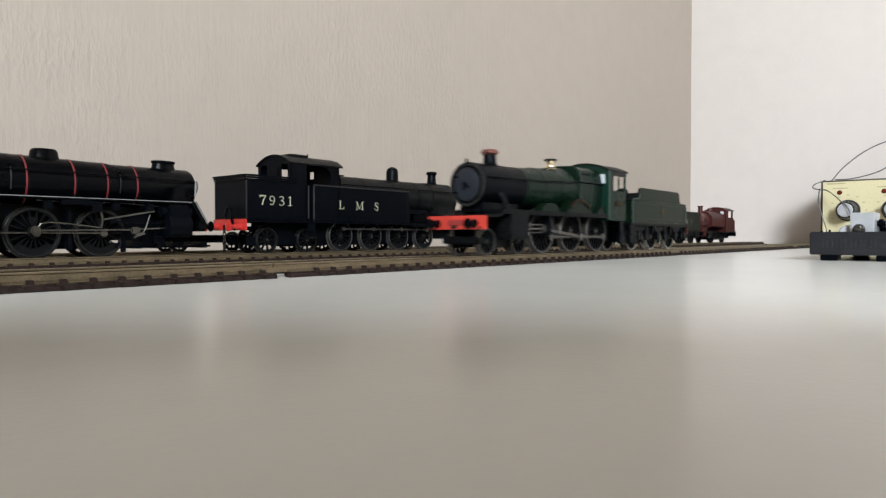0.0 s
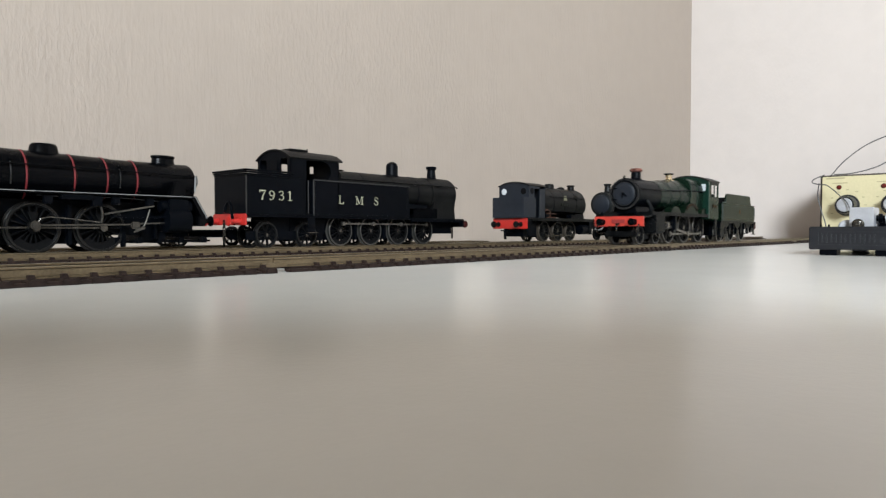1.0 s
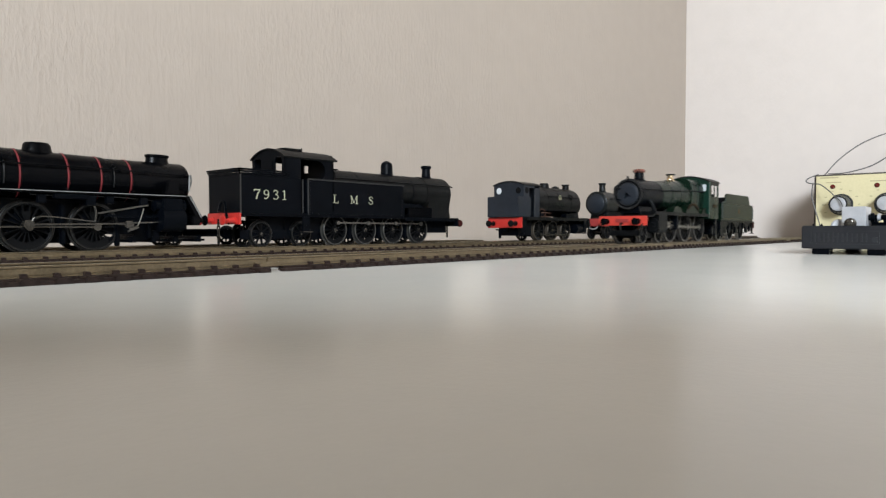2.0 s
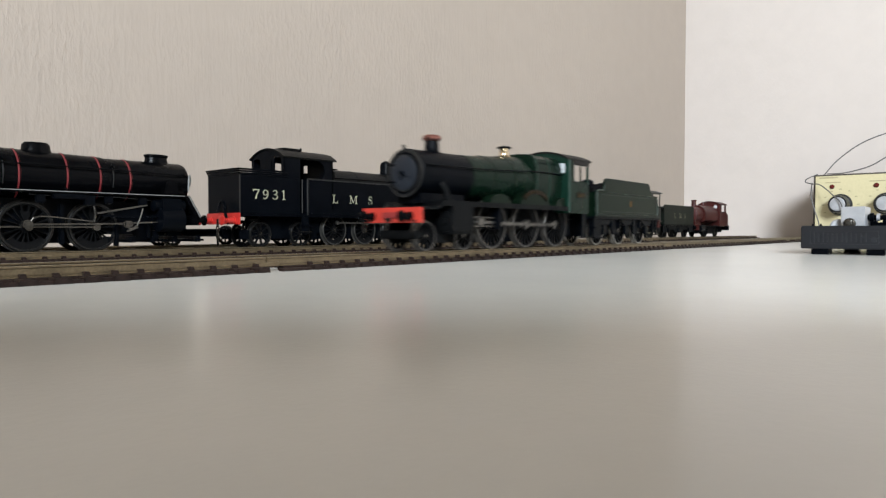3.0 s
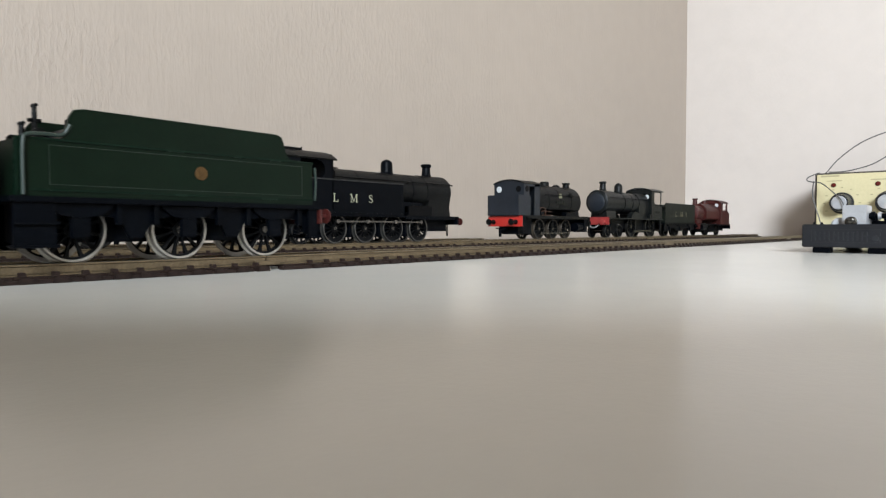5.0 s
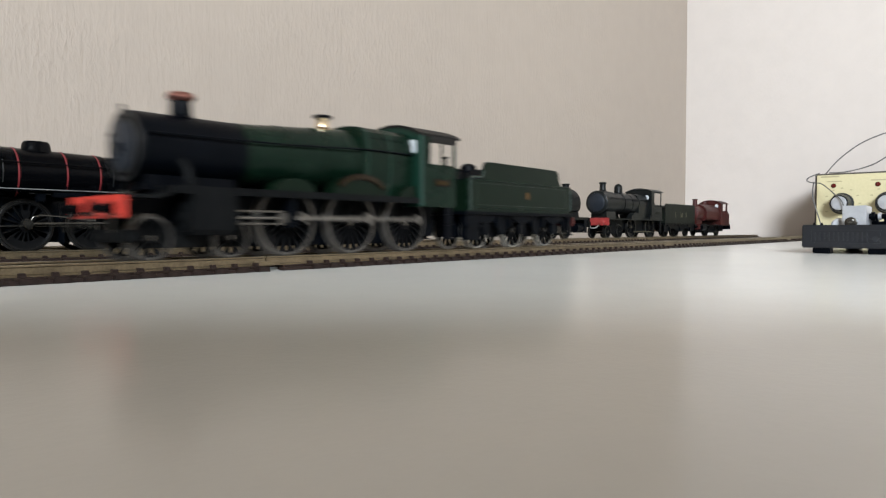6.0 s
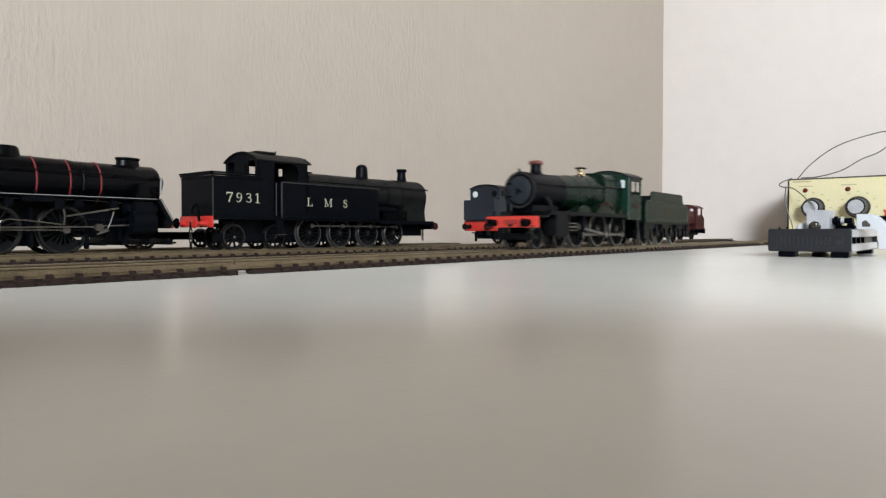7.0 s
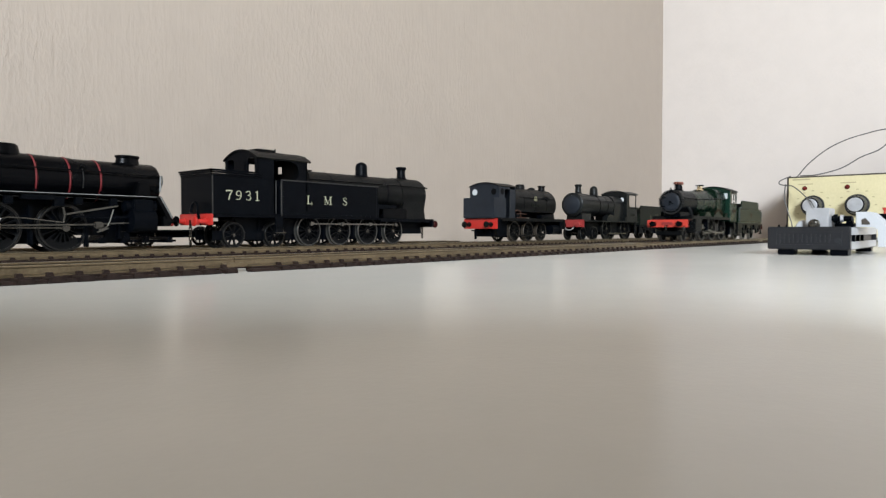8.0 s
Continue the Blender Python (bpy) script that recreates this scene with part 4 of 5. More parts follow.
    part("cab_step", bm, MATTBLACK, g)
    w = wheel_mesh(6.8, 9, DARKTYRE, weight=False)
    for x in (16.2, 42.6):
        wheelset(w, 6.8, x, g)
    d = wheel_mesh(9.0, 14, TYREMID)
    for x in (67.4, 91.7, 116.0, 140.3):
        wheelset(d, 9.0, x, g)
    bm = mesh()
    for a, b in ((67.4, 91.7), (91.7, 116.0), (116.0, 140.3)):
        prism(bm, [(a, 12.75), (a, 13.65), (b, 13.65), (b, 12.75)], -12.0, -11.4)
    for a in (67.4, 91.7, 116.0, 140.3):
        rod(bm, (a, -12.4, 13.2), (a, -11.1, 13.2), 1.25, seg=14)
    part("coupling_rod", bm, STEEL, g)
    for x in (79.5, 104, 128):
        part("brake_shoe", box(mesh(), x - 0.9, x + 0.9, -9.5, -7, 3.5, 15, bev=0.3), MATTBLACK, g)
    for ch, x in zip("7931", (7.9, 13.6, 19.7, 25.4)):
        painted(ch, 5.2, 1.3, CREAM, g, x, -15.03, 25.2, "cream running number figure")
    for ch, x in zip("LMS", (61.2, 74.4, 89.3)):
        painted(ch, 4.9, 1.3, CREAM, g, x, -15.03, 24.6, "cream company letter")
    return g


# ================= black mixed-traffic engine with red bands =================
def lined_engine():
    """Front towards +x; local x = world x, beam at x = 167."""
    g = thing("steam_locomotive", "black model engine with red boiler bands and bright valve gear", "model locomotive", at=(0, 313, 4))
    bm = mesh()
    for y in (-6.4, 6.4):
        prism(bm, [(-60, 8), (-60, 19), (160, 19), (166, 16), (166, 9), (150, 9), (140, 7)], y - 0.6, y + 0.6)
    box(bm, -50, 150, -6, 6, 10, 22)
    box(bm, -50, 126, -5.8, 5.8, 3.4, 10.1)
    part("frame", bm, MATTBLACK, g)
    bm = mesh()
    box(bm, -62, 162.6, -16, 16, 24.2, 25.4, bev=0.15)
    for s in (-1, 1):
        prism(bm, [(160.5, 25.4), (163.2, 25.4), (169.4, 14.8), (166.4, 14.8)], s * 15.6 - 0.5, s * 15.6 + 0.5)
    prism(bm, [(161.5, 25.3), (162.4, 25.3), (168.4, 15.2), (167.4, 15.2)], -15, 15)
    part("running_plate", bm, BLACK, g)
    bm = mesh()
    box(bm, -62, 162.4, -16.1, -15.9, 24.85, 25.15)
    prism(bm, [(162.5, 25.1), (162.9, 25.2), (168.9, 15.0), (168.5, 14.9)], -16.2, -16.05)
    part("lining", bm, LINE_GREY, g)
    bm = mesh()
    lathe(bm, (0, 0, 31.8), "x", [(-40, 11.8), (60, 11.6), (128, 10.0), (128, 9.7), (165.6, 9.7), (166.6, 9.2), (167.4, 7.6), (168.0, 4), (168.2, 0.5)], 44)
    prism(bm, [(-6, 22), (-6, 28), (6, 28), (6, 22)], 140, 164, "x")
    part("boiler", bm, BLACK, g)
    for x in (70.0, 93.3, 111.6, 125.2, 138.4):
        r = 11.6 - max(0, min(1, (x - 60) / 68)) * 1.6
        if x > 128:
            r = 9.75
        bm = mesh()
        band(bm, x - 0.55, x + 0.55, 31.8, r + 0.16, r + 0.16, 1)
        band(bm, x + 0.1, x + 0.5, 31.8, r + 0.2, r + 0.2, 0)
        part("boiler_band", bm, [BLACK, LINE_RED], g, "red-lined boiler band")
    for x in (87.4, 130.4):
        r = 11.6 - (min(x, 128) - 60) / 68 * 1.6 + 0.2
        pts = [(x, -r * math.cos(q), 31.8 + r * math.sin(q)) for q in (radians(v) for v in (-22, 0, 18, 34))]
        part("feed_pipe", wire(mesh(), pts, 0.28, 6, steps=3), BEAD, g)
        part("clack_valve", rod(mesh(), (x, -r * 0.86, 37.4), (x, -r * 0.86 - 1.3, 37.8), 0.85, 0.6), BLACK, g)
    bm = mesh()
    lathe(bm, (102.8, 0, 0), "z", [(41.2, 6.2), (42.6, 5.4), (45.0, 5.0), (45.9, 4.2), (46.2, 1.0)], 28, squash=(1.05, 0.85))
    part("dome", bm, BLACK, g)
    bm = mesh()
    lathe(bm, (154.8, 0, 0), "z", [(40.2, 6.6), (41.2, 5.4), (43.6, 4.9), (44.2, 5.5), (45.0, 5.5), (45.2, 4.6), (44.0, 4.2)], 28, squash=(1.05, 0.72))
    part("chimney", bm, BLACK, g)
    bm = mesh()
    wire(bm, [(60, -12.2, 35.8), (110, -11.2, 35.8), (140, -10.6, 35.6), (163, -10.6, 35.2), (168.2, -7.0, 35.6)], 0.35, 6, steps=3)
    for x in (75, 104, 133, 145, 163):
        rod(bm, (x, -9.4, 35.7), (x, -11.4, 35.7), 0.5, seg=6)
    for x, z in ((110, 26.4), (138, 26.4), (164, 27.4)):
        rod(bm, (x, -9.6, z), (x, -12, z), 0.6, seg=8)
    part("handrail", bm, BLACK, g)
    bm = mesh()
    prism(bm, [(152, 25.4), (153.4, 31.6), (156.2, 32.8), (158.6, 31.6), (159.6, 25.4)], -13.8, -9, bev=0.6)
    part("steam_pipe_cover", bm, BLACK, g)
    bm = mesh()
    rod(bm, (165.8, -10.1, 28), (166.4, -9.6, 35.6), 0.4)
    wire(bm, [(167, -8.8, 30), (168.4, -7.6, 33), (168, -7.6, 36)], 0.35, 6)
    part("door_handrail", bm, LINE_GREY, g)
    # cylinder block and gear
    for s in (-1, 1):
        bm = mesh()
        lathe(bm, (0, s * 13.2, 13.8), "x", [(148.6, 3), (149, 5.6), (160, 5.6), (160.4, 3)], 24)
        lathe(bm, (0, s * 12.4, 20.4), "x", [(146.4, 1.6), (147, 2.9), (161.6, 2.9), (162.2, 1.4)], 18)
        box(bm, 149.6, 159.4, *sorted((s * 7, s * 16.4)), 15, 23.6, bev=0.5)
        part("cylinder", bm, MATTBLACK, g)
    gear = [("connecting_rod", [(94.6, -13.6, 11.2), (137, -13.6, 11.8)], 0.62, DULLSTEEL), ("piston_rod", [(134, -13.4, 12.0), (149, -13.4, 12.6)], 0.42, STEEL),
            ("eccentric_rod", [(95.6, -14.6, 12.0), (99.4, -14.6, 14.6), (119.6, -14.4, 12.6)], 0.46, DULLSTEEL), ("radius_rod", [(121.5, -14.2, 16.2), (143.6, -14.0, 20.3)], 0.52, STEEL),
            ("combination_lever", [(141.4, -14.4, 18.6), (138.6, -14.6, 11.2), (134.8, -14.6, 9.4)], 0.45, STEEL), ("union_link", [(134, -14.6, 8.4), (139, -14.6, 10.2)], 0.45, STEEL),
            ("expansion_link", [(120.2, -14.0, 19.2), (120.7, -14.2, 15.8), (120.2, -14, 12.4)], 0.7, DULLSTEEL)]
    for name, pts, r, mt in gear:
        part(name, wire(mesh(), pts, r * 0.8, 8, steps=3), mt, g, "bright steel valve gear rod")
    bm = mesh()
    box(bm, 132.8, 137.0, -15, -12.4, 9.9, 13.0, bev=0.6)
    part("crosshead", bm, DULLSTEEL, g)
    bm = mesh()
    box(bm, 124, 150, -14.2, -12.8, 14.8, 15.6)
    box(bm, 116.5, 120.5, -15, -12, 19.6, 23.8)
    part("slide_bar", bm, MATTBLACK, g)
    bm = mesh()
    rod(bm, (94.6, -15.2, 11.2), (94.6, -12.2, 11.2), 1.9, seg=16)
    rod(bm, (94.6, -15.6, 11.2), (94.6, -15, 11.2), 1.2, seg=12)
    part("crank_boss", bm, DULLSTEEL, g)
    bm = mesh()
    prism(bm, [(69.4, 9.9), (69.4, 10.6), (122, 10.6), (122, 9.9)], -12.4, -11.8)
    for x in (69.4, 95.7, 122.0):
        rod(bm, (x, -12.8, 10.2), (x, -11.4, 10.2), 1.6, seg=14)
    part("coupling_rod", bm, DULLSTEEL, g)
    d = wheel_mesh(10.3, 18, DARKTYRE)
    for x in (42.9, 69.4, 95.7, 122.0):
        wheelset(d, 10.3, x, g)
    for x, z0, z1 in ((82.5, 3, 20), (109, 3, 20), (131.5, 1.8, 12), (146, 5.2, 12)):
        part("brake_hanger", box(mesh(), x - 0.8, x + 0.8, -10.5, -8, z0, z1, bev=0.2), MATTBLACK, g)
    bm = mesh()
    box(bm, 104, 117, -15.6, -12, 22, 24.3, bev=0.3)
    part("reverser_box", bm, MATTBLACK, g)
    bm = mesh()
    box(bm, 164.6, 168.4, -15.6, 15.6, 11.2, 16, bev=0.4)
    part("front_beam", bm, BLACK, g)
    buffers(g, 168.4, 1, z=13.7, length=5.6, mat=BLACK)
    bm = mesh()
    box(bm, 128, 176, -6, 6, 3.6, 4.6)
    truck = part("pony_truck", bm, MATTBLACK, g)
    for x in (128, 138, 147, 158, 170):
        part("cross_bar", box(mesh(), x, x + 2.4, -9.5, 9.5, 3.2, 6.0, bev=0.2), MATTBLACK, truck)
    part("bolster", box(mesh(), 140, 152, -8, 8, 4.2, 8.6, bev=0.4), MATTBLACK, truck)
    for x, z in ((98, 22.2), (125, 22.6), (140, 22.4)):
        part("oil_box", box(mesh(), x, x + 3.4, -14.6, -12.2, z - 2.2, z + 1.4, bev=0.3), MATTBLACK, g)
    bm = mesh()
    wire(bm, [(96, -12.4, 23.6), (112, -12.6, 23.2), (128, -12.6, 23.6), (147, -12.4, 22.6)], 0.3, 6)
    part("oil_pipe", bm, BEAD, g)
    # firebox and cab, out of sight to the rear
    sec = [(-13, 22), (-13.4, 34), (-12, 42), (-7, 44.4), (0, 45)]
    sec += [(-y, z) for y, z in sec[-2::-1]]
    part("firebox", prism(mesh(), sec, -20, 50, "x", bev=0.5), BLACK, g)
    bm = mesh()
    prism(bm, [(-15.6, 18)] + arch(-15.6, 15.6, 44, 51) + [(15.6, 18)], -52, -20, "x", bev=0.5)
    part("cab", bm, BLACK, g)
    return g
engine, engine_sets, engine_rods = green_engine()
engine_tender, tender_sets = green_tender()
tank_engine()
lined_engine()


# ================= black saddle tank engine =================
def saddle_tank_engine():
    """Bunker towards -x, rear beam at x = 0, front beam at x = 112."""
    g = thing("saddle_tank_locomotive", "weathered black model saddle tank engine with red rear beam", "model locomotive", at=(446.5, 313, 4))
    bm = mesh()
    for y in (-6.4, 6.4):
        box(bm, 3, 110, y - 0.6, y + 0.6, 8, 18.6)
    box(bm, 20, 104, -6, 6, 11, 18.6)
    part("frame", bm, MATTBLACK, g)
    bm = mesh()
    box(bm, 0.4, 112, -16, 16, 18.6, 19.8, bev=0.2)
    for s in (-1, 1):
        box(bm, 8, 110, *sorted((s * 15.4, s * 16)), 17.2, 18.7)
    part("running_plate", bm, SOOT, g)
    part("rear_beam", box(mesh(), -0.9, 0.5, -16.8, 16.8, 10.6, 19.2, bev=0.25), RED, g, "bright red rear buffer beam")
    part("front_beam", box(mesh(), 111.6, 113, -16.8, 16.8, 10.6, 19.2, bev=0.25), SOOT, g)
    buffers(g, -0.9, -1, z=14.2, mat=SOOT, length=7.5, r=2.6)
    buffers(g, 113, 1, z=14.2, mat=BLACK, length=7, r=3.0)
    bm = mesh()
    box(bm, -7, 6, -0.7, 0.7, 7.6, 9.2)
    prism(bm, [(-8.2, 9.4), (-6.8, 9.4), (-6.2, 2.2), (-7.8, 2.2)], -0.8, 0.8)
    box(bm, -8.4, -4.4, -3.6, 3.6, 8.6, 9.6, bev=0.2)
    part("coupling_hook", bm, MATTBLACK, g)
    coupling(g, 112.4, 1, z=10.6)
    part("ashpan", box(mesh(), 4, 25, -9.5, 9.5, 4.2, 18.6, bev=0.6), MATTBLACK, g)
    part("motor_block", box(mesh(), 30, 88, -5.6, 5.6, 3.4, 11, bev=0.5), MATTBLACK, g)
    part("bunker", box(mesh(), -3.8, 14, -15.4, 15.4, 19.4, 36.2, bev=0.4), BLUEBLK_LIT, g)
    bm = mesh()
    top = arch(-14.8, 14.8, 46.0, 48.4, 12)
    prism(bm, [(-14.8, 36)] + top + [(14.8, 36)], 5.0, 5.9, "x")
    for s in (-1, 1):
        y0, y1 = sorted((s * 14.8, s * 14.0))
        box(bm, 5.9, 13, y0, y1, 36, 46)
        box(bm, 13, 21, y0, y1, 43.6, 46)
        prism(bm, [(20.4, 19.8), (21.2, 43.6), (29.4, 43.6), (29.4, 19.8)], y0, y1)
    prism(bm, [(-14.8, 19.8)] + top + [(14.8, 19.8)], 28.8, 29.6, "x")
    cab = part("cab", bm, BLUEBLK_LIT, g)
    # One rear porthole coloured as lit, the other as dark.
    for y in (-9.6, 9.6):
        bm = mesh()
        lathe(bm, (0, y, 41.2), "x", [(4.75, 2.6), (4.6, 2.4), (4.6, 0.3)], 20)
        part("cab_window", bm, GLAZE if y > 0 else DARKWHEEL, cab)
    bm = mesh()
    lathe(bm, (9.6, 0, 41.4), "y", [(-15.0, 2.6), (-14.7, 2.6)], 20)
    part("side_porthole", bm, DARKWHEEL, cab)
    bm = mesh()
    outer = arch(-15.6, 15.6, 45.9, 49.3, 16)
    prism(bm, outer + [(y * 0.97, z - 0.6) for y, z in outer][::-1], 4.0, 30.6, "x")
    part("cab_roof", bm, SOOT, cab)
    bm = mesh()
    rod(bm, (13.6, -15.3, 21), (13.6, -15.3, 35), 0.4)
    rod(bm, (20.6, -15.1, 21), (20.6, -15.1, 38), 0.4)
    part("handrail", bm, BEAD, cab)
    # saddle tank over the boiler
    sec = [(-8.6, 24.6), (-12.2, 25.6), (-13.5, 29)]
    sec += [(13.6 * math.cos(a), 33.2 + 13.2 * math.sin(a)) for a in (math.pi * (1 - i / 14) for i in range(15))]
    sec += [(13.5, 29), (12.2, 25.6), (8.6, 24.6)]
    part("saddle_tank", prism(mesh(), sec, 29.8, 101, "x", bev=0.6), SOOT, g)
    bm = mesh()
    lathe(bm, (0, 0, 30.4), "x", [(29, 9.6), (106, 9.6), (107, 9.2), (108, 7), (108.6, 0.5)], 32)
    prism(bm, [(-9, 19.8), (-8, 26), (8, 26), (9, 19.8)], 90, 106, "x")
    part("boiler", bm, MATTBLACK, g)
    for x in (46, 64, 84):
        bm = mesh()
        big = [(y * 1.012, (z - 33) * 1.012 + 33) for y, z in sec]
        prism(bm, big, x - 0.3, x + 0.3, "x")
        part("tank_seam", bm, MATTBLACK, g)
    bm = mesh()
    lathe(bm, (97, 0, 0), "z", [(45.2, 4.4), (46.2, 3.3), (49.4, 2.9), (49.9, 3.7), (50.8, 3.7), (51, 2.8)], 22)
    part("chimney", bm, SOOT, g)
    bm = mesh()
    lathe(bm, (59.6, 0, 0), "z", [(45.4, 5.2), (46.4, 4.3), (49.2, 4.1), (50.2, 3.4), (50.4, 0.6)], 22)
    part("dome", bm, SOOT, g)
    bm = mesh()
    lathe(bm, (79, 0, 0), "z", [(45.4, 3.6), (47.4, 3.4), (47.8, 2.6), (48.6, 1.0)], 18)
    part("tank_filler", bm, SOOT, g)
    bm = mesh()
    rod(bm, (38, -13.9, 38), (98, -13.9, 38), 0.35)
    part("tank_handrail", bm, MATTBLACK, g)
    # pale emblem bars and a hatch on the tank side
    bm = mesh()
    for i in range(5):
        box(bm, 57.5 + i * 3.0, 59.6 + i * 3.0, -14.0, -13.4, 30.4, 33.0)
    part("lettering_bars", bm, GREYGREEN, g)
    part("emblem", prism(mesh(), [(62, 35.4), (63.4, 39), (65.6, 39.6), (67, 35.4)], -13.95, -12.6), CREAM_FADED, g, "worn pale emblem")
    part("hatch", prism(mesh(), [(80, 38.6), (85, 36.0), (87, 38.0), (83, 40.4)], -14.0, -11.5), DARKWHEEL, g)
    bm = mesh()
    wire(bm, [(28, -12.6, 22), (34, -12.8, 26.4), (40, -12.8, 25.4), (42, -12.2, 20)], 0.5, 8)
    wire(bm, [(30, -13, 20), (36, -13, 23.6), (50, -13, 23.2)], 0.35, 8)
    part("injector_pipe", bm, AGEDCOPPER, g, "copper coloured injector pipe")
    part("footplate_tread", box(mesh(), 31, 47, -15.2, -10, 19.8, 20.6, bev=0.2), AGEDCOPPER, g, "rusty tread")
    for x0, x1 in ((30, 36), (72, 88)):
        part("sandbox", box(mesh(), x0, x1, -15, -10, 19.8, 23.2, bev=0.5), MATTBLACK, g)
    w = wheel_mesh(8.6, 12, RUSTSTEEL, centre=SOOT)
    for x in (36.5, 59, 81):
        wheelset(w, 8.6, x, g)
    bm = mesh()
    prism(bm, [(36.5, 4.2), (36.5, 5.4), (81, 5.4), (81, 4.2)], -12, -11.4)
    for a in (36.5, 59, 81):
        rod(bm, (a, -12.4, 4.8), (a, -11.1, 4.8), 1.5, seg=14)
    part("coupling_rod", bm, DULLSTEEL, g)
    bm = mesh()
    rod(bm, (93, -11, 10), (106, -11, 10), 4.4, seg=16)
    part("cylinder", bm, MATTBLACK, g)
    for x in (4, 106):
        bm = mesh()
        box(bm, x - 2.4, x + 2.4, -15.8, -15.2, 6, 18.6)
        box(bm, x - 2.6, x + 2.6, -16.4, -13.6, 5.6, 6.2)
        part("footstep", bm, MATTBLACK, g)
    return g


# ================= dark tender engine =================
def goods_engine():
    """Front towards -x, beam at x = 0."""
    g = thing("steam_locomotive", "sooty dark grey model tender engine with red front beam", "model locomotive", at=(600, 313, 4))
    bm = mesh()
    for y in (-6.4, 6.4):
        box(bm, 4, 132, y - 0.6, y + 0.6, 8, 18.6)
    box(bm, 10, 128, -6, 6, 10, 18)
    part("frame", bm, MATTBLACK, g)
    part("ashpan", box(mesh(), 72, 102, -7.4, 7.4, 4.5, 12, bev=0.4), MATTBLACK, g)
    bm = mesh()
    box(bm, 0.6, 134, -15.8, 15.8, 18.4, 19.6, bev=0.2)
    part("running_plate", bm, WEATHERED, g)
    part("buffer_beam", box(mesh(), -0.8, 0.8, -15.6, 15.6, 12.6, 20.2, bev=0.25), BEAMDARK, g, "faded red front buffer beam")
    buffers(g, -0.8, -1, z=15.2, mat=BEAMDARK, length=6)
    bm = mesh()
    wire(bm, [(-1, -5, 12.8), (-2.6, -3, 10.4), (-3, 0, 9.8), (-2.6, 3, 10.6), (-1, 5, 12.8)], 0.7, 8)
    part("screw_coupling", bm, LINE_GREY, g, "pale hanging coupling")
    bm = mesh()
    lathe(bm, (0, 0, 35.4), "x", [(2.0, 0.5), (2.4, 5), (3.2, 8.8), (4.0, 11.2), (4.6, 12), (30, 12), (30, 11.2), (92, 11.4)], 36)
    prism(bm, [(-9, 19.5), (-8, 28), (8, 28), (9, 19.5)], 9, 29, "x")
    part("boiler", bm, WEATHERED, g)
    bm = mesh()
    lathe(bm, (0, 0, 35.4), "x", [(1.4, 0.4), (1.6, 6.5), (2.9, 9.2), (3.4, 9.4)], 30)
    part("smokebox_door", bm, BLUEBLK_LIT, g)
    for x in (46, 64, 80):
        bm = mesh()
        band(bm, x - 0.5, x + 0.5, 35.4, 11.55, 11.55)
        part("boiler_band", bm, MATTBLACK, g)
    bm = mesh()
    lathe(bm, (17, 0, 0), "z", [(46.2, 5.2), (47.4, 3.8), (49, 3.2), (54, 2.9), (54.6, 3.7), (56, 3.8), (56.4, 3.0)], 22)
    part("chimney", bm, WEATHERED, g)
    bm = mesh()
    lathe(bm, (52, 0, 0), "z", [(45.6, 5.6), (47, 4.4), (53, 4.2), (55, 3.2), (56.4, 1.2), (56.6, 0.3)], 22)
    part("dome", bm, WEATHERED, g)
    sec = [(-11.0, 19.6), (-11.4, 34), (-10.9, 40.4), (-8.6, 44.8), (-4.6, 46.7), (0, 47.2)]
    sec += [(-y, z) for y, z in sec[-2::-1]]
    part("firebox", prism(mesh(), sec, 78, 104, "x", bev=0.5), WEATHERED, g)
    bm = mesh()
    top = arch(-15, 15, 50.2, 53.0, 12)
    prism(bm, [(-15, 19.6)] + top + [(15, 19.6)], 103, 104, "x")
    for s in (-1, 1):
        y0, y1 = sorted((s * 15, s * 14.2))
        prism(bm, [(104, 19.6), (104, 50.2), (110, 50.2), (110, 38), (113, 33.6), (131, 33.6), (132, 19.6)], y0, y1)
        box(bm, 128.4, 129.2, y0, y1, 33.6, 50.2)
        box(bm, 110, 129, y0, y1, 48.6, 50.2)
    cab = part("cab", bm, WEATHERED, g)
    bm = mesh()
    outer = arch(-15.8, 15.8, 50.2, 54.0, 16)
    prism(bm, outer + [(y * 0.965, z - 0.7) for y, z in outer][::-1], 102, 134, "x")
    part("cab_roof", bm, WEATHERED, cab)
    bm = mesh()
    for s in (-1, 1):
        lathe(bm, (0, s * 9.4, 43.6), "x", [(102.7, 2.5), (102.5, 0.4)], 18)
    part("cab_window", bm, GLAZE, cab)
    for x, r in ((64, 11.2), (110, 11.2)):
        for s in (-1, 1):
            pts = [(x + r * math.cos(math.pi * i / 12), 19.4 + r * 0.62 * math.sin(math.pi * i / 12)) for i in range(13)]
            part("splasher", prism(mesh(), pts, s * 9.5, s * 14.8), WEATHERED, g)
    bm = mesh()
    for i in range(4):
        box(bm, 114 + i * 3, 116 + i * 3, -15.3, -14.9, 25.6, 28.2)
    part("number_bars", bm, GREYGREEN, cab)
    bm = mesh()
    rod(bm, (10, -12.4, 40), (100, -12.4, 40), 0.35)
    for x in (14, 40, 70, 96):
        rod(bm, (x, -10, 40), (x, -12.6, 40), 0.5, seg=6)
    part("handrail", bm, MATTBLACK, g)
    bm = mesh()
    box(bm, 6, 44, -8.4, -7.6, 4, 9, bev=0.3)
    box(bm, 6, 44, 7.6, 8.4, 4, 9, bev=0.3)
    box(bm, 20, 30, -7.6, 7.6, 5, 14)
    part("bogie_frame", bm, MATTBLACK, g)
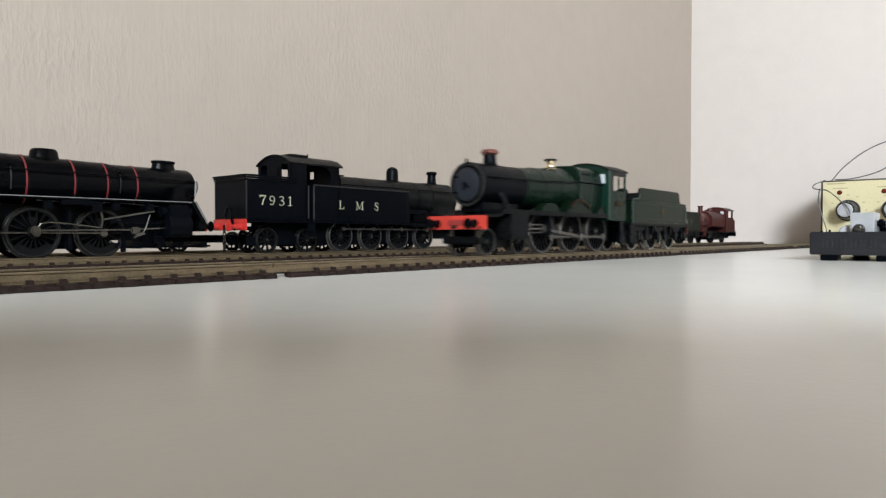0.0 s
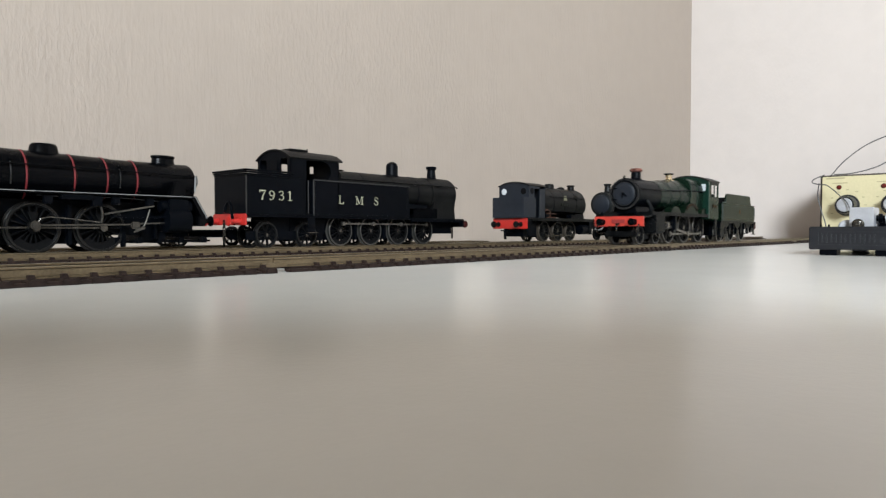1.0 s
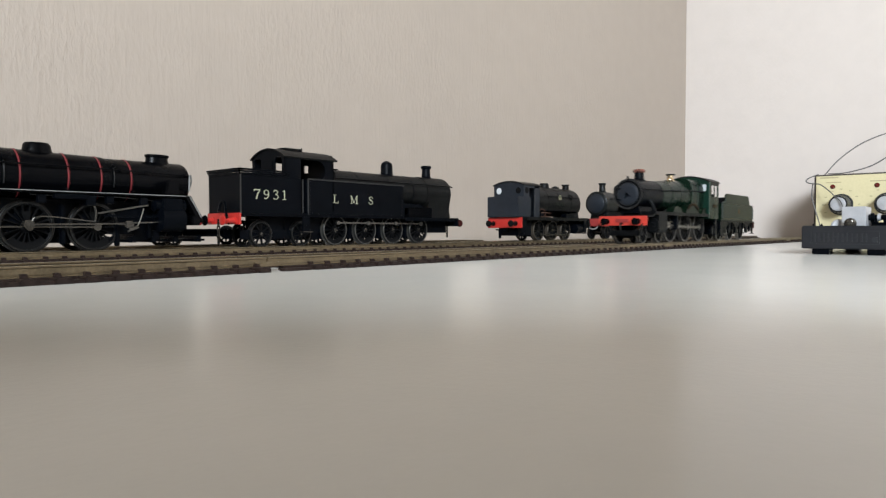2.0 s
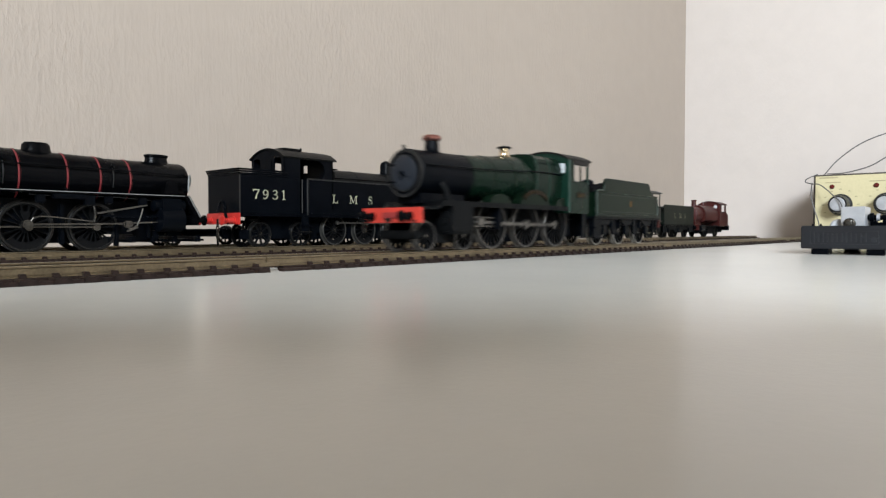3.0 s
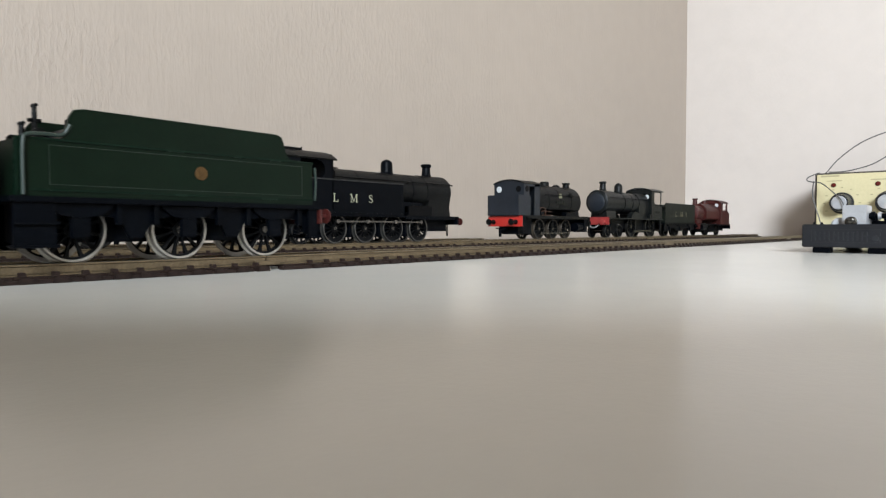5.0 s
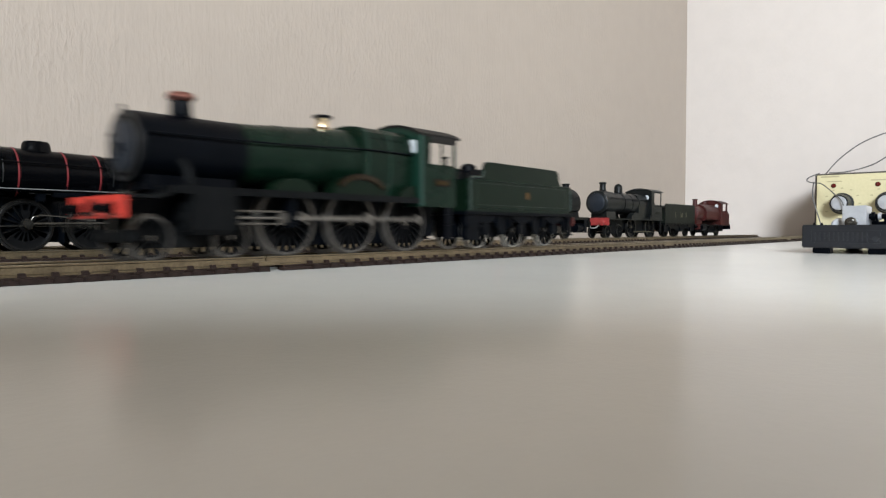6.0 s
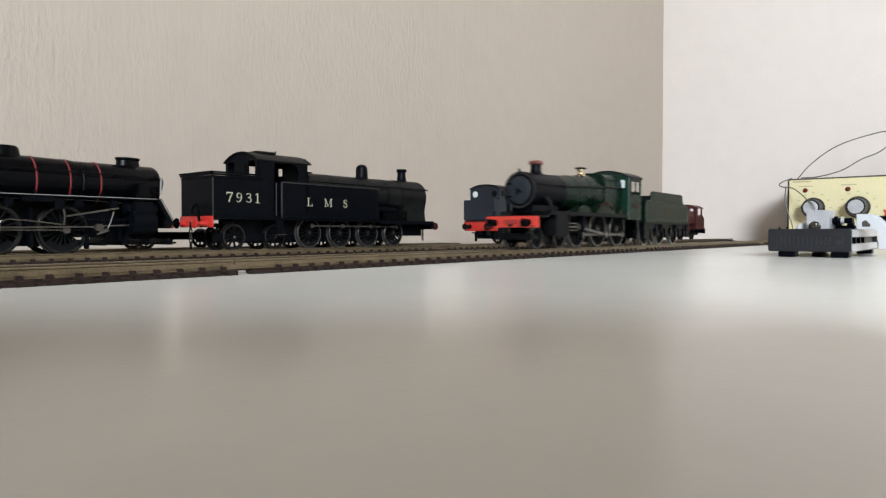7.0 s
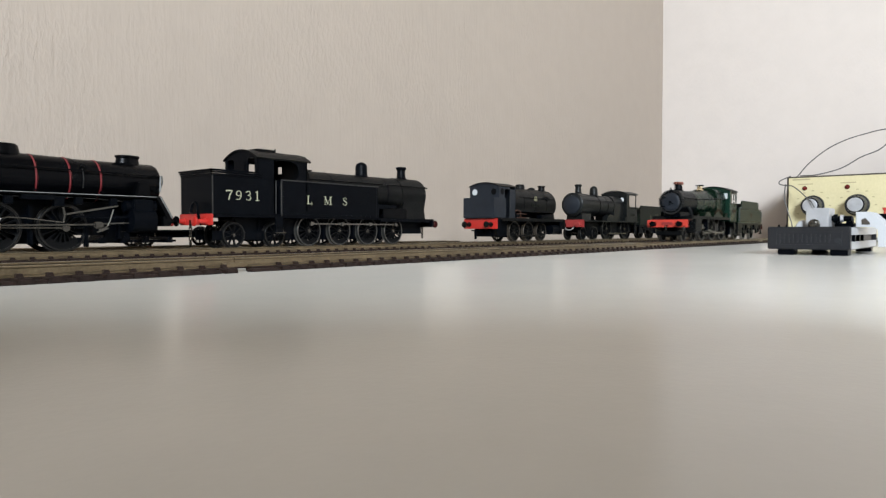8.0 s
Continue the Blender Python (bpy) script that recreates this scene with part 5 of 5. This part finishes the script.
    wb = wheel_mesh(6.6, 10, DARKTYRE, centre=DARKWHEEL, weight=False)
    for x in (10, 36):
        wheelset(wb, 6.6, x, g)
    w = wheel_mesh(11.0, 16, DARKTYRE, centre=DARKWHEEL)
    for x in (64, 110):
        wheelset(w, 11.0, x, g)
    bm = mesh()
    prism(bm, [(64, 5.6), (64, 6.8), (110, 6.8), (110, 5.6)], -12, -11.4)
    part("coupling_rod", bm, DULLSTEEL, g)
    for x in (126,):
        bm = mesh()
        box(bm, x - 2.6, x + 2.6, -15.6, -15, 6, 18.6)
        box(bm, x - 2.8, x + 2.8, -16.2, -13.4, 5.6, 6.2)
        part("cab_step", bm, MATTBLACK, g)
    return g


def goods_tender():
    g = thing("tender", "dark grey-green model tender with faded lettering, coupled to its engine", "model tender", at=(741, 313, 4))
    body = part("body", box(mesh(), 0.4, 92.6, -13.95, 13.95, 15.5, 26.2), GREYGREEN, g)
    for s in (-1, 1):
        part("side_sheet", prism(mesh(), [(0, 15.4), (0, 36.4), (1.4, 37.4), (2.6, 38.2), (91, 38.2), (92, 37.4), (93, 36.4), (93, 15.4)], *sorted((s * 15, s * 14)), bev=0.2), GREYGREEN, body)
    part("rear_plate", box(mesh(), 92.4, 93.3, -13.9, 13.9, 15.4, 37), GREYGREEN, body)
    part("front_plate", box(mesh(), 0, 1, -13.9, 13.9, 15.4, 30), GREYGREEN, body)
    part("coal_plate", prism(mesh(), [(1, 28), (8, 34), (86, 36), (92, 32), (92, 26), (1, 26)], -13.9, 13.9), MATTBLACK, g)
    part("footplate", box(mesh(), -3, 96, -15.8, 15.8, 14.2, 15.5, bev=0.2), MATTBLACK, g)
    for s in (-1, 1):
        bm = mesh()
        prism(bm, [(0, 14.3), (94, 14.3), (94, 7), (82, 7), (76, 9.4), (62, 9.4), (56, 6), (38, 6), (32, 9.4), (18, 9.4), (12, 6), (0, 6)], *sorted((s * 12.8, s * 13.8)))
        for x in (15, 47, 79):
            box(bm, x - 2.2, x + 2.2, *sorted((s * 13.6, s * 15)), 5.8, 11.4, bev=0.3)
            box(bm, x - 7, x + 7, *sorted((s * 13.6, s * 15)), 12, 13.4, bev=0.3)
        part("side_frame", bm, MATTBLACK, g)
    w = wheel_mesh(7.4, 10, DARKTYRE, centre=DARKWHEEL, weight=False)
    for x in (15, 47, 79):
        wheelset(w, 7.4, x, g)
    for ch, x in zip("LMS", (30, 46, 62)):
        painted(ch, 5.6, 1.3, CREAM_FADED, g, x, -15.03, 23, "faded company letter")
    buffers(g, 96, 1, z=12.6, length=5)
    return g


# ================= small red tank engine =================
def red_engine():
    """Front towards -x, beam at x = 0."""
    g = thing("tank_locomotive", "small oxide red model tank engine at the row's end", "model locomotive", at=(852, 313, 4))
    bm = mesh()
    box(bm, 0, 118, -15, 15, 13.2, 14.6, bev=0.2)
    box(bm, 4, 114, -7, 7, 6, 13.4)
    part("running_plate", bm, MATTBLACK, g)
    part("front_beam", box(mesh(), -1, 0.6, -15.6, 15.6, 8.6, 15.4, bev=0.2), DKRED, g)
    part("rear_beam", box(mesh(), 117.4, 119, -15.6, 15.6, 8.6, 15.4, bev=0.2), MATTBLACK, g)
    buffers(g, -1, -1, z=12, length=5)
    buffers(g, 119, 1, z=12, length=6, mat=MATTBLACK)
    bm = mesh()
    lathe(bm, (0, 0, 28.6), "x", [(6, 0.5), (6.6, 7), (8, 10.4), (30, 10.6), (80, 10.6)], 30)
    prism(bm, [(-8, 14.4), (-7, 24), (7, 24), (8, 14.4)], 9, 28, "x")
    part("boiler", bm, DKRED, g)
    sec = [(-10, 20), (-13, 22)] + [(13.2 * math.cos(a), 30.4 + 11.4 * math.sin(a)) for a in (math.pi * (1 - i / 12) for i in range(13))] + [(13, 22), (10, 20)]
    part("saddle_tank", prism(mesh(), sec, 30, 82, "x", bev=0.6), DKRED, g)
    bm = mesh()
    lathe(bm, (24, 0, 0), "z", [(38, 4.4), (39.6, 3.2), (46.4, 2.7), (46.8, 3.5), (48, 3.6), (48.2, 2.8)], 20)
    part("chimney", bm, DKRED, g)
    bm = mesh()
    lathe(bm, (58, 0, 0), "z", [(41, 4.6), (42, 3.6), (45.2, 3.2), (46.4, 1.6), (46.6, 0.3)], 20)
    part("dome", bm, DKRED, g)
    bm = mesh()
    top = arch(-14.4, 14.4, 44, 47.8, 12)
    prism(bm, [(-14.4, 14.6)] + top + [(14.4, 14.6)], 82, 83, "x")
    prism(bm, [(-14.4, 30), (-14.4, 34), (14.4, 34), (14.4, 30)], 108.6, 109.4, "x")
    for s in (-1, 1):
        y0, y1 = sorted((s * 14.4, s * 13.6))
        prism(bm, [(83, 14.6), (83, 45), (90, 45), (90, 33), (103, 33), (104, 45), (109, 45), (109, 14.6)], y0, y1)
        box(bm, 90, 104, y0, y1, 43, 45)
    box(bm, 108, 118, -14.4, 14.4, 14.6, 31, bev=0.4)
    cab = part("cab", bm, DKRED, g)
    part("bunker_coal", prism(mesh(), [(109.6, 30.9), (110.5, 33.6), (114, 34.4), (117, 32.6), (117.6, 30.9)], -13, 13, bev=0.4), MATTBLACK, g)
    bm = mesh()
    outer = arch(-15.4, 15.4, 43.8, 48.6, 14)
    prism(bm, outer + [(y * 0.97, z - 0.6) for y, z in outer][::-1], 80.6, 112, "x")
    part("cab_roof", bm, DKRED, cab)
    bm = mesh()
    for s in (-1, 1):
        lathe(bm, (0, s * 8.6, 40.4), "x", [(81.8, 2.5), (81.5, 0.4)], 18)
    part("cab_window", bm, GLAZE, cab)
    bm = mesh()
    rod(bm, (10, -11.4, 11), (24, -11.4, 11), 4.4, seg=16)
    box(bm, 10, 24, -13, -6, 9, 14, bev=0.4)
    part("cylinder", bm, MATTBLACK, g)
    w = wheel_mesh(7.6, 10, DARKTYRE, centre=DARKWHEEL)
    for x in (40, 82):
        wheelset(w, 7.6, x, g)
    bm = mesh()
    prism(bm, [(40, 4.4), (40, 5.4), (82, 5.4), (82, 4.4)], -12, -11.4)
    part("coupling_rod", bm, DULLSTEEL, g)
    part("ashpan", box(mesh(), 50, 74, -9, 9, 4, 13.2, bev=0.4), MATTBLACK, g)
    return g


# ================= rolling test stand =================
def test_stand():
    """Charcoal tray on rubber feet; its embossed end faces -x, local x runs south, y along the track."""
    g = thing("rolling_stand", "charcoal plastic model test stand with alloy blocks on rubber feet", "test stand", at=(418, 88.3, -0.7), rz=-90)
    W = 41.3
    bm = mesh()
    box(bm, 0, W, 0, 4, 3.2, 16.0, bev=0.5)
    box(bm, 0, W, 4, 118, 3.2, 5.6)
    box(bm, 0, 2.4, 4, 118, 5, 15.6, bev=0.3)
    box(bm, 0, W, 114, 118, 3.2, 15.6, bev=0.4)
    part("tray", bm, PLASTIC, g)
    # raised border and bars in place of the maker's mark
    bm = mesh()
    for x0, x1, z0, z1 in ((4.6, 37.4, 12.9, 13.2), (4.6, 37.4, 5.8, 6.1), (4.6, 4.9, 5.8, 13.2), (37.1, 37.4, 5.8, 13.2)):
        box(bm, x0, x1, -0.18, 0.3, z0, z1)
    part("embossed_border", bm, EMBOSS, g)
    for i in range(6):
        x = 6.2 + i * 4.5
        bm = mesh()
        box(bm, x, x + 0.9, -0.28, 0.3, 7.0, 12.0, bev=0.1)
        box(bm, x + 2.2, x + 3.1, -0.28, 0.3, 7.0, 12.0, bev=0.1)
        box(bm, x + 0.7, x + 2.4, -0.28, 0.3, 9.1, 10.0, bev=0.1)
        part("embossed_bar", bm, EMBOSS, g)
    part("embossed_dot", lathe(mesh(), (35.2, 0, 8.4), "y", [(-0.28, 1.5), (0.3, 1.5)], 16), EMBOSS, g)
    for x, y in ((5.2, 6), (31.6, 6), (5.2, 104), (31.6, 104)):
        part("rubber_foot", box(mesh(), x, x + 8.6, y - 5, y + 5, 0, 3.4, bev=0.4), MATTBLACK, g)
    part("side_rail", box(mesh(), W - 2.0, W + 0.1, 4.1, 116, 11.4, 15.6, bev=0.2), ALLOY, g, "bright alloy side rail")
    part("side_rail", box(mesh(), W - 2.0, W + 0.1, 4.1, 116, 3.4, 7.6, bev=0.2), ALLOY, g, "bright alloy side rail")
    part("inner_strip", box(mesh(), W - 7, W - 2.4, 5, 113, 6.4, 12, bev=0.3), CASE, g)
    for y in (22, 40, 58):
        part("rail_post", box(mesh(), W - 2.2, W - 0.6, y, y + 3, 7.6, 11.4), MATTBLACK, g)
    bm = mesh()
    box(bm, 18.8, 30.2, 4.6, 24, 14.4, 26.5, bev=0.35)
    blk = part("bearing_block", bm, ALLOY, g, "brushed alloy bearing block")
    part("clamp_nut", lathe(mesh(), (23.4, 0, 17.2), "y", [(1.6, 2.2), (2.2, 3.0), (3.6, 3.0), (4.8, 2.4)], 18), DULLSTEEL, blk)
    part("clamp_screw", lathe(mesh(), (23.4, 0, 18.0), "y", [(0.6, 0.9), (0.9, 1.5), (1.8, 1.5)], 16), DULLSTEEL, blk)
    part("roller", lathe(mesh(), (17.0, 0, 15.4), "y", [(8, 3.6), (9, 4.4), (11, 4.4), (12, 3.4)], 24), WHITEPL, g, "white nylon roller")
    part("drive_shaft", lathe(mesh(), (0, 15, 20.6), "x", [(28, 1.7), (31, 1.7), (31.2, 2.5), (33, 2.5), (33.2, 1.5), (40, 1.5)], 16), MATTBLACK, g)
    part("shaft_collar", lathe(mesh(), (0, 15, 20.6), "x", [(34.4, 2.1), (36.0, 2.1)], 16), ALLOY, g)
    for x in (31.5, 37.5):
        part("gear", lathe(mesh(), (x, 27, 18.6), "x", [(-1.6, 2.8), (-1.2, 3.4), (1.2, 3.4), (1.6, 2.8)], 18), MATTBLACK, g)
    part("gear_block", box(mesh(), 22, 40, 24, 40, 13, 18, bev=0.4), MATTBLACK, g)
    for k in range(4):
        y = 24 + k * 10
        bm = mesh()
        prism(bm, [(40.6, 15.8), (40.6, 24.4), (47.6, 24.4), (55.2, 16.8), (55.2, 4.6), (51.4, 4.6), (51.4, 14.4), (50.0, 15.8)], y, y + 3.8, bev=0.3)
        br = part("bracket", bm, WHITEPL, g, "white slanted bracket")
        part("bracket_slot", prism(mesh(), [(43.6, 17.2), (43.4, 20), (45.2, 21), (47.4, 18.4), (47.4, 17.2)], y - 0.2, y + 0.3), CASE, br)
    for y in (36, 56):
        part("spindle", rod(mesh(), (50, y, 9.4), (72, y, 9.4), 1.5), ALLOY, g)
    for x in (5.6, 9.6):
        part("pip", rod(mesh(), (x, 2, 15.8), (x, 2, 17.2), 0.7, 0.4), MATTBLACK, g)
    return g


# ================= twin controller =================
def controller():
    """Cream panel towards -x; local x along the panel to the south, y into the case."""
    g = thing("train_controller", "old twin model train controller with cream enamel panel and black knobs", "controller", at=(1035, 204, -0.7), rz=-90)
    W, H = 236, 89
    part("case", box(mesh(), -1.6, W + 1.6, 1.6, 110, 3, H + 0.6, bev=1.5), CASE, g)
    part("panel", box(mesh(), 1.2, W - 1.2, -0.2, 2.4, 5, H - 1.6, bev=0.4), PANEL, g, "cream enamelled front panel")
    for x in (14, W - 24):
        for y in (12, 92):
            part("rubber_foot", box(mesh(), x, x + 12, y, y + 12, 0, 3.2, bev=0.8), MATTBLACK, g)
    for x, jx in ((31.5, 21.4), (84, 72.4), (150, 140), (203, 192)):
        bm = mesh()
        lathe(bm, (x, 0, 48), "y", [(-0.2, 14.6), (-2.2, 14.4), (-3.4, 13.6), (-3.6, 12.4), (-21, 10.8)], 36)
        for i in range(18):
            a = 2 * math.pi * i / 18
            rod(bm, (x + 12 * math.cos(a), -3.5, 48 + 12 * math.sin(a)), (x + 10.7 * math.cos(a), -21, 48 + 10.7 * math.sin(a)), 0.8, seg=6)
        kb = part("knob", bm, PLASTIC, g, "black fluted knob with alloy cap")
        bm = mesh()
        lathe(bm, (x, 0, 48), "y", [(-20.8, 9.2), (-22.2, 9.0), (-22.8, 8.2), (-22.9, 0.5)], 32)
        part("knob_cap", bm, ALLOY, kb)
        bm = mesh()
        for i in range(9):
            a = math.radians(-30 + i * 30)
            cx, cz = x + 21 * math.cos(a), 48 + 21 * math.sin(a)
            box(bm, cx - 1.5, cx + 1.5, -0.45, 0, cz - 0.7, cz + 0.7)
        part("dial_bars", bm, PRINT, g)
        bm = mesh()
        lathe(bm, (jx, 0, 72.6), "y", [(-0.2, 3.2), (-1.2, 3.0), (-2.4, 1.8), (-2.7, 0.3)], 18)
        part("indicator_lamp", bm, JEWEL, g, "dark red indicator lamp")
        bm = mesh()
        box(bm, jx - 8, jx + 10, -0.45, 0, 77.6, 79)
        part("caption_bar", bm, PRINT, g)
    bm = mesh()
    box(bm, 6, 28, -0.45, 0, 84, 86)
    part("title_bar", bm, PRINT, g)
    bm = mesh()
    prism(bm, [(112, 44), (118, 44), (116, 40), (116, 36), (114, 36), (114, 40)], -1.0, 0)
    part("switch_mark", bm, ORANGE, g)
    bm = mesh()
    box(bm, 106, 126, -2.4, 0, 20, 36, bev=0.8)
    part("switch", bm, MATTBLACK, g)
    return g


def loose_wire(label, pts, r=0.75):
    tagged(part("wire", wire(mesh(), pts, r, 8, steps=8), WIRE), label, "wire", group="controller wires")


# ================= siding =================
def flat_wagon():
    """A bare black underframe left on the siding."""
    g = thing("wagon_underframe", "bare black model wagon underframe parked on the siding", "model wagon", at=(176, 374, 4))
    bm = mesh()
    box(bm, 0, 76, -11, 11, 8.2, 9.6, bev=0.2)
    box(bm, 2, 74, -8.6, -7.6, 5.0, 8.4)
    box(bm, 2, 74, 7.6, 8.6, 5.0, 8.4)
    part("chassis", bm, MATTBLACK, g)
    for x in (14, 58):
        for s in (-1, 1):
            part("axle_guard", prism(mesh(), [(x - 5, 8.2), (x + 5, 8.2), (x + 2, 4), (x - 2, 4)], s * 9, s * 10), MATTBLACK, g)
    w = wheel_mesh(5.6, 8, DULLSTEEL, weight=False)
    for x in (14, 58):
        wheelset(w, 5.6, x, g)
    return g
saddle_tank_engine()
goods_engine()
goods_tender()
red_engine()
test_stand()
controller()
flat_wagon()
loose_wire("thin grey wire looping over the controller", [(1050, 196, 89.5), (1042, 192, 91), (1046, 178, 109), (1052, 152, 130), (1060, 120, 143), (1070, 82, 149), (1085, 40, 132), (1100, 10, 95)])
loose_wire("thin grey wire trailing across the controller top", [(1044, 190, 90.4), (1040, 168, 90.6), (1042, 140, 98), (1048, 118, 112), (1054, 100, 120), (1060, 80, 133), (1075, 50, 124), (1095, 20, 92)])
loose_wire("thin dark wire hanging before the controller panel", [(1044, 202, 90.2), (1030, 212, 84), (1026, 213, 79), (1024, 204, 76), (1020, 194, 74), (1012, 178, 60), (1008, 166, 44), (1006, 160, 0)])
loose_wire("thin dark wire hanging beside the controller", [(1026, 205, 78), (1030, 207, 60), (1028, 202, 40), (1024, 196, 22), (1018, 192, 0)])


def phone():
    """The black slab that stands upright on the table just behind the lens and shades the table before it."""
    g = thing("phone", "black phone standing upright on its long edge", "phone", at=(-8.5, -8.0, 0), rz=-49.6)
    part("body", box(mesh(), -84, 84, -8, 0, -0.7, 72, bev=3), PLASTIC, g)
    part("screen", box(mesh(), -81, 81, -8.4, -7.8, 3, 69, bev=0.2), DARKWHEEL, g)


phone()


# ================= sleepers =================
SLEEPER_MESH = sleeper_mesh()
lay_sleepers(track_a, -250, 1130, JA, 1)
lay_sleepers(track_b, -250, 1130, JB, 2)
lay_sleepers(track_c, -250, 486, (150,), 3)

# ================= what moves =================
# seconds and the place of the green train along its track, in millimetres
RUN = [(0.0, 231), (0.3, 287.5), (0.5, 314), (1.0, 396), (1.3, 433), (1.42, 455), (1.54, 462), (1.7, 451), (1.9, 427), (2.1, 391), (2.35, 338), (2.6, 282), (2.8, 234), (3.0, 193), (3.2, 156), (3.5, 81), (4.0, -25),
       (4.2, -59), (4.5, -99.5), (4.7, -99.8), (4.95, -98.5), (5.2, -85), (5.4, -56), (5.6, -15), (5.8, 30), (6.0, 75.4), (6.5, 197.5), (7.0, 307.5), (7.5, 420.5), (8.0, 544)]


def run_at(t):
    """Smooth, never overshooting, between the rows of RUN."""
    k = len(RUN)
    h = [RUN[i + 1][0] - RUN[i][0] for i in range(k - 1)]
    d = [(RUN[i + 1][1] - RUN[i][1]) / h[i] for i in range(k - 1)]
    m = [d[0]] + [0.0 if d[i - 1] * d[i] <= 0 else (h[i - 1] + h[i]) * 3 / ((2 * h[i] + h[i - 1]) / d[i - 1] + (h[i] + 2 * h[i - 1]) / d[i]) for i in range(1, k - 1)] + [d[-1]]
    i = max(j for j in range(k - 1) if RUN[j][0] <= t or j == 0)
    s = (t - RUN[i][0]) / h[i]
    a, b = RUN[i][1], RUN[i + 1][1]
    return a * (1 + 2 * s) * (1 - s) ** 2 + m[i] * h[i] * s * (1 - s) ** 2 + b * s * s * (3 - 2 * s) + m[i + 1] * h[i] * s * s * (s - 1)


def motions():
    times = [i / FPS for i in range(int(8 * FPS) + 1)]
    place = [run_at(t) for t in times]
    for ob in (engine, engine_tender):
        walk(ob, [(t, pose(a / 1000, 0.195, 0.004)) for t, a in zip(times, place)])
    # the driving wheels slip a little on the rails
    slip = [float(np.interp(t, (0, 3, 3.5, 4, 6, 8), (74, 45, 37, 37, 69, 69))) for t in times]
    for ax, r, x in engine_sets + tender_sets:
        walk(ax, [(t, pose(x / 1000, 0, r / 1000, 0, math.degrees(a / r) + (k if r > 11 else 0), 0)) for t, a, k in zip(times, place, slip)])
    crank = 11.7 * 0.46
    for ob, s, kind in engine_rods:
        rows = []
        for t, a, k in zip(times, place, slip):
            phi = a / 11.7 + radians(k)
            cx, cz = crank * math.sin(phi), crank * math.cos(phi)
            bx, bz = 91 + cx, 11.7 + cz
            px = bx - math.sqrt(38 ** 2 - (bz - 12.6) ** 2)
            if kind == "couple":
                rows.append((t, pose(cx / 1000, 0, (11.7 + cz) / 1000)))
            elif kind == "connect":
                tilt = math.degrees(math.atan2(bz - 12.6, bx - px))
                rows.append((t, pose(bx / 1000, 0, bz / 1000, 0, -tilt, 0)))
            else:
                rows.append((t, pose(px / 1000, 0, 0.0126)))
        walk(ob, rows)


motions()
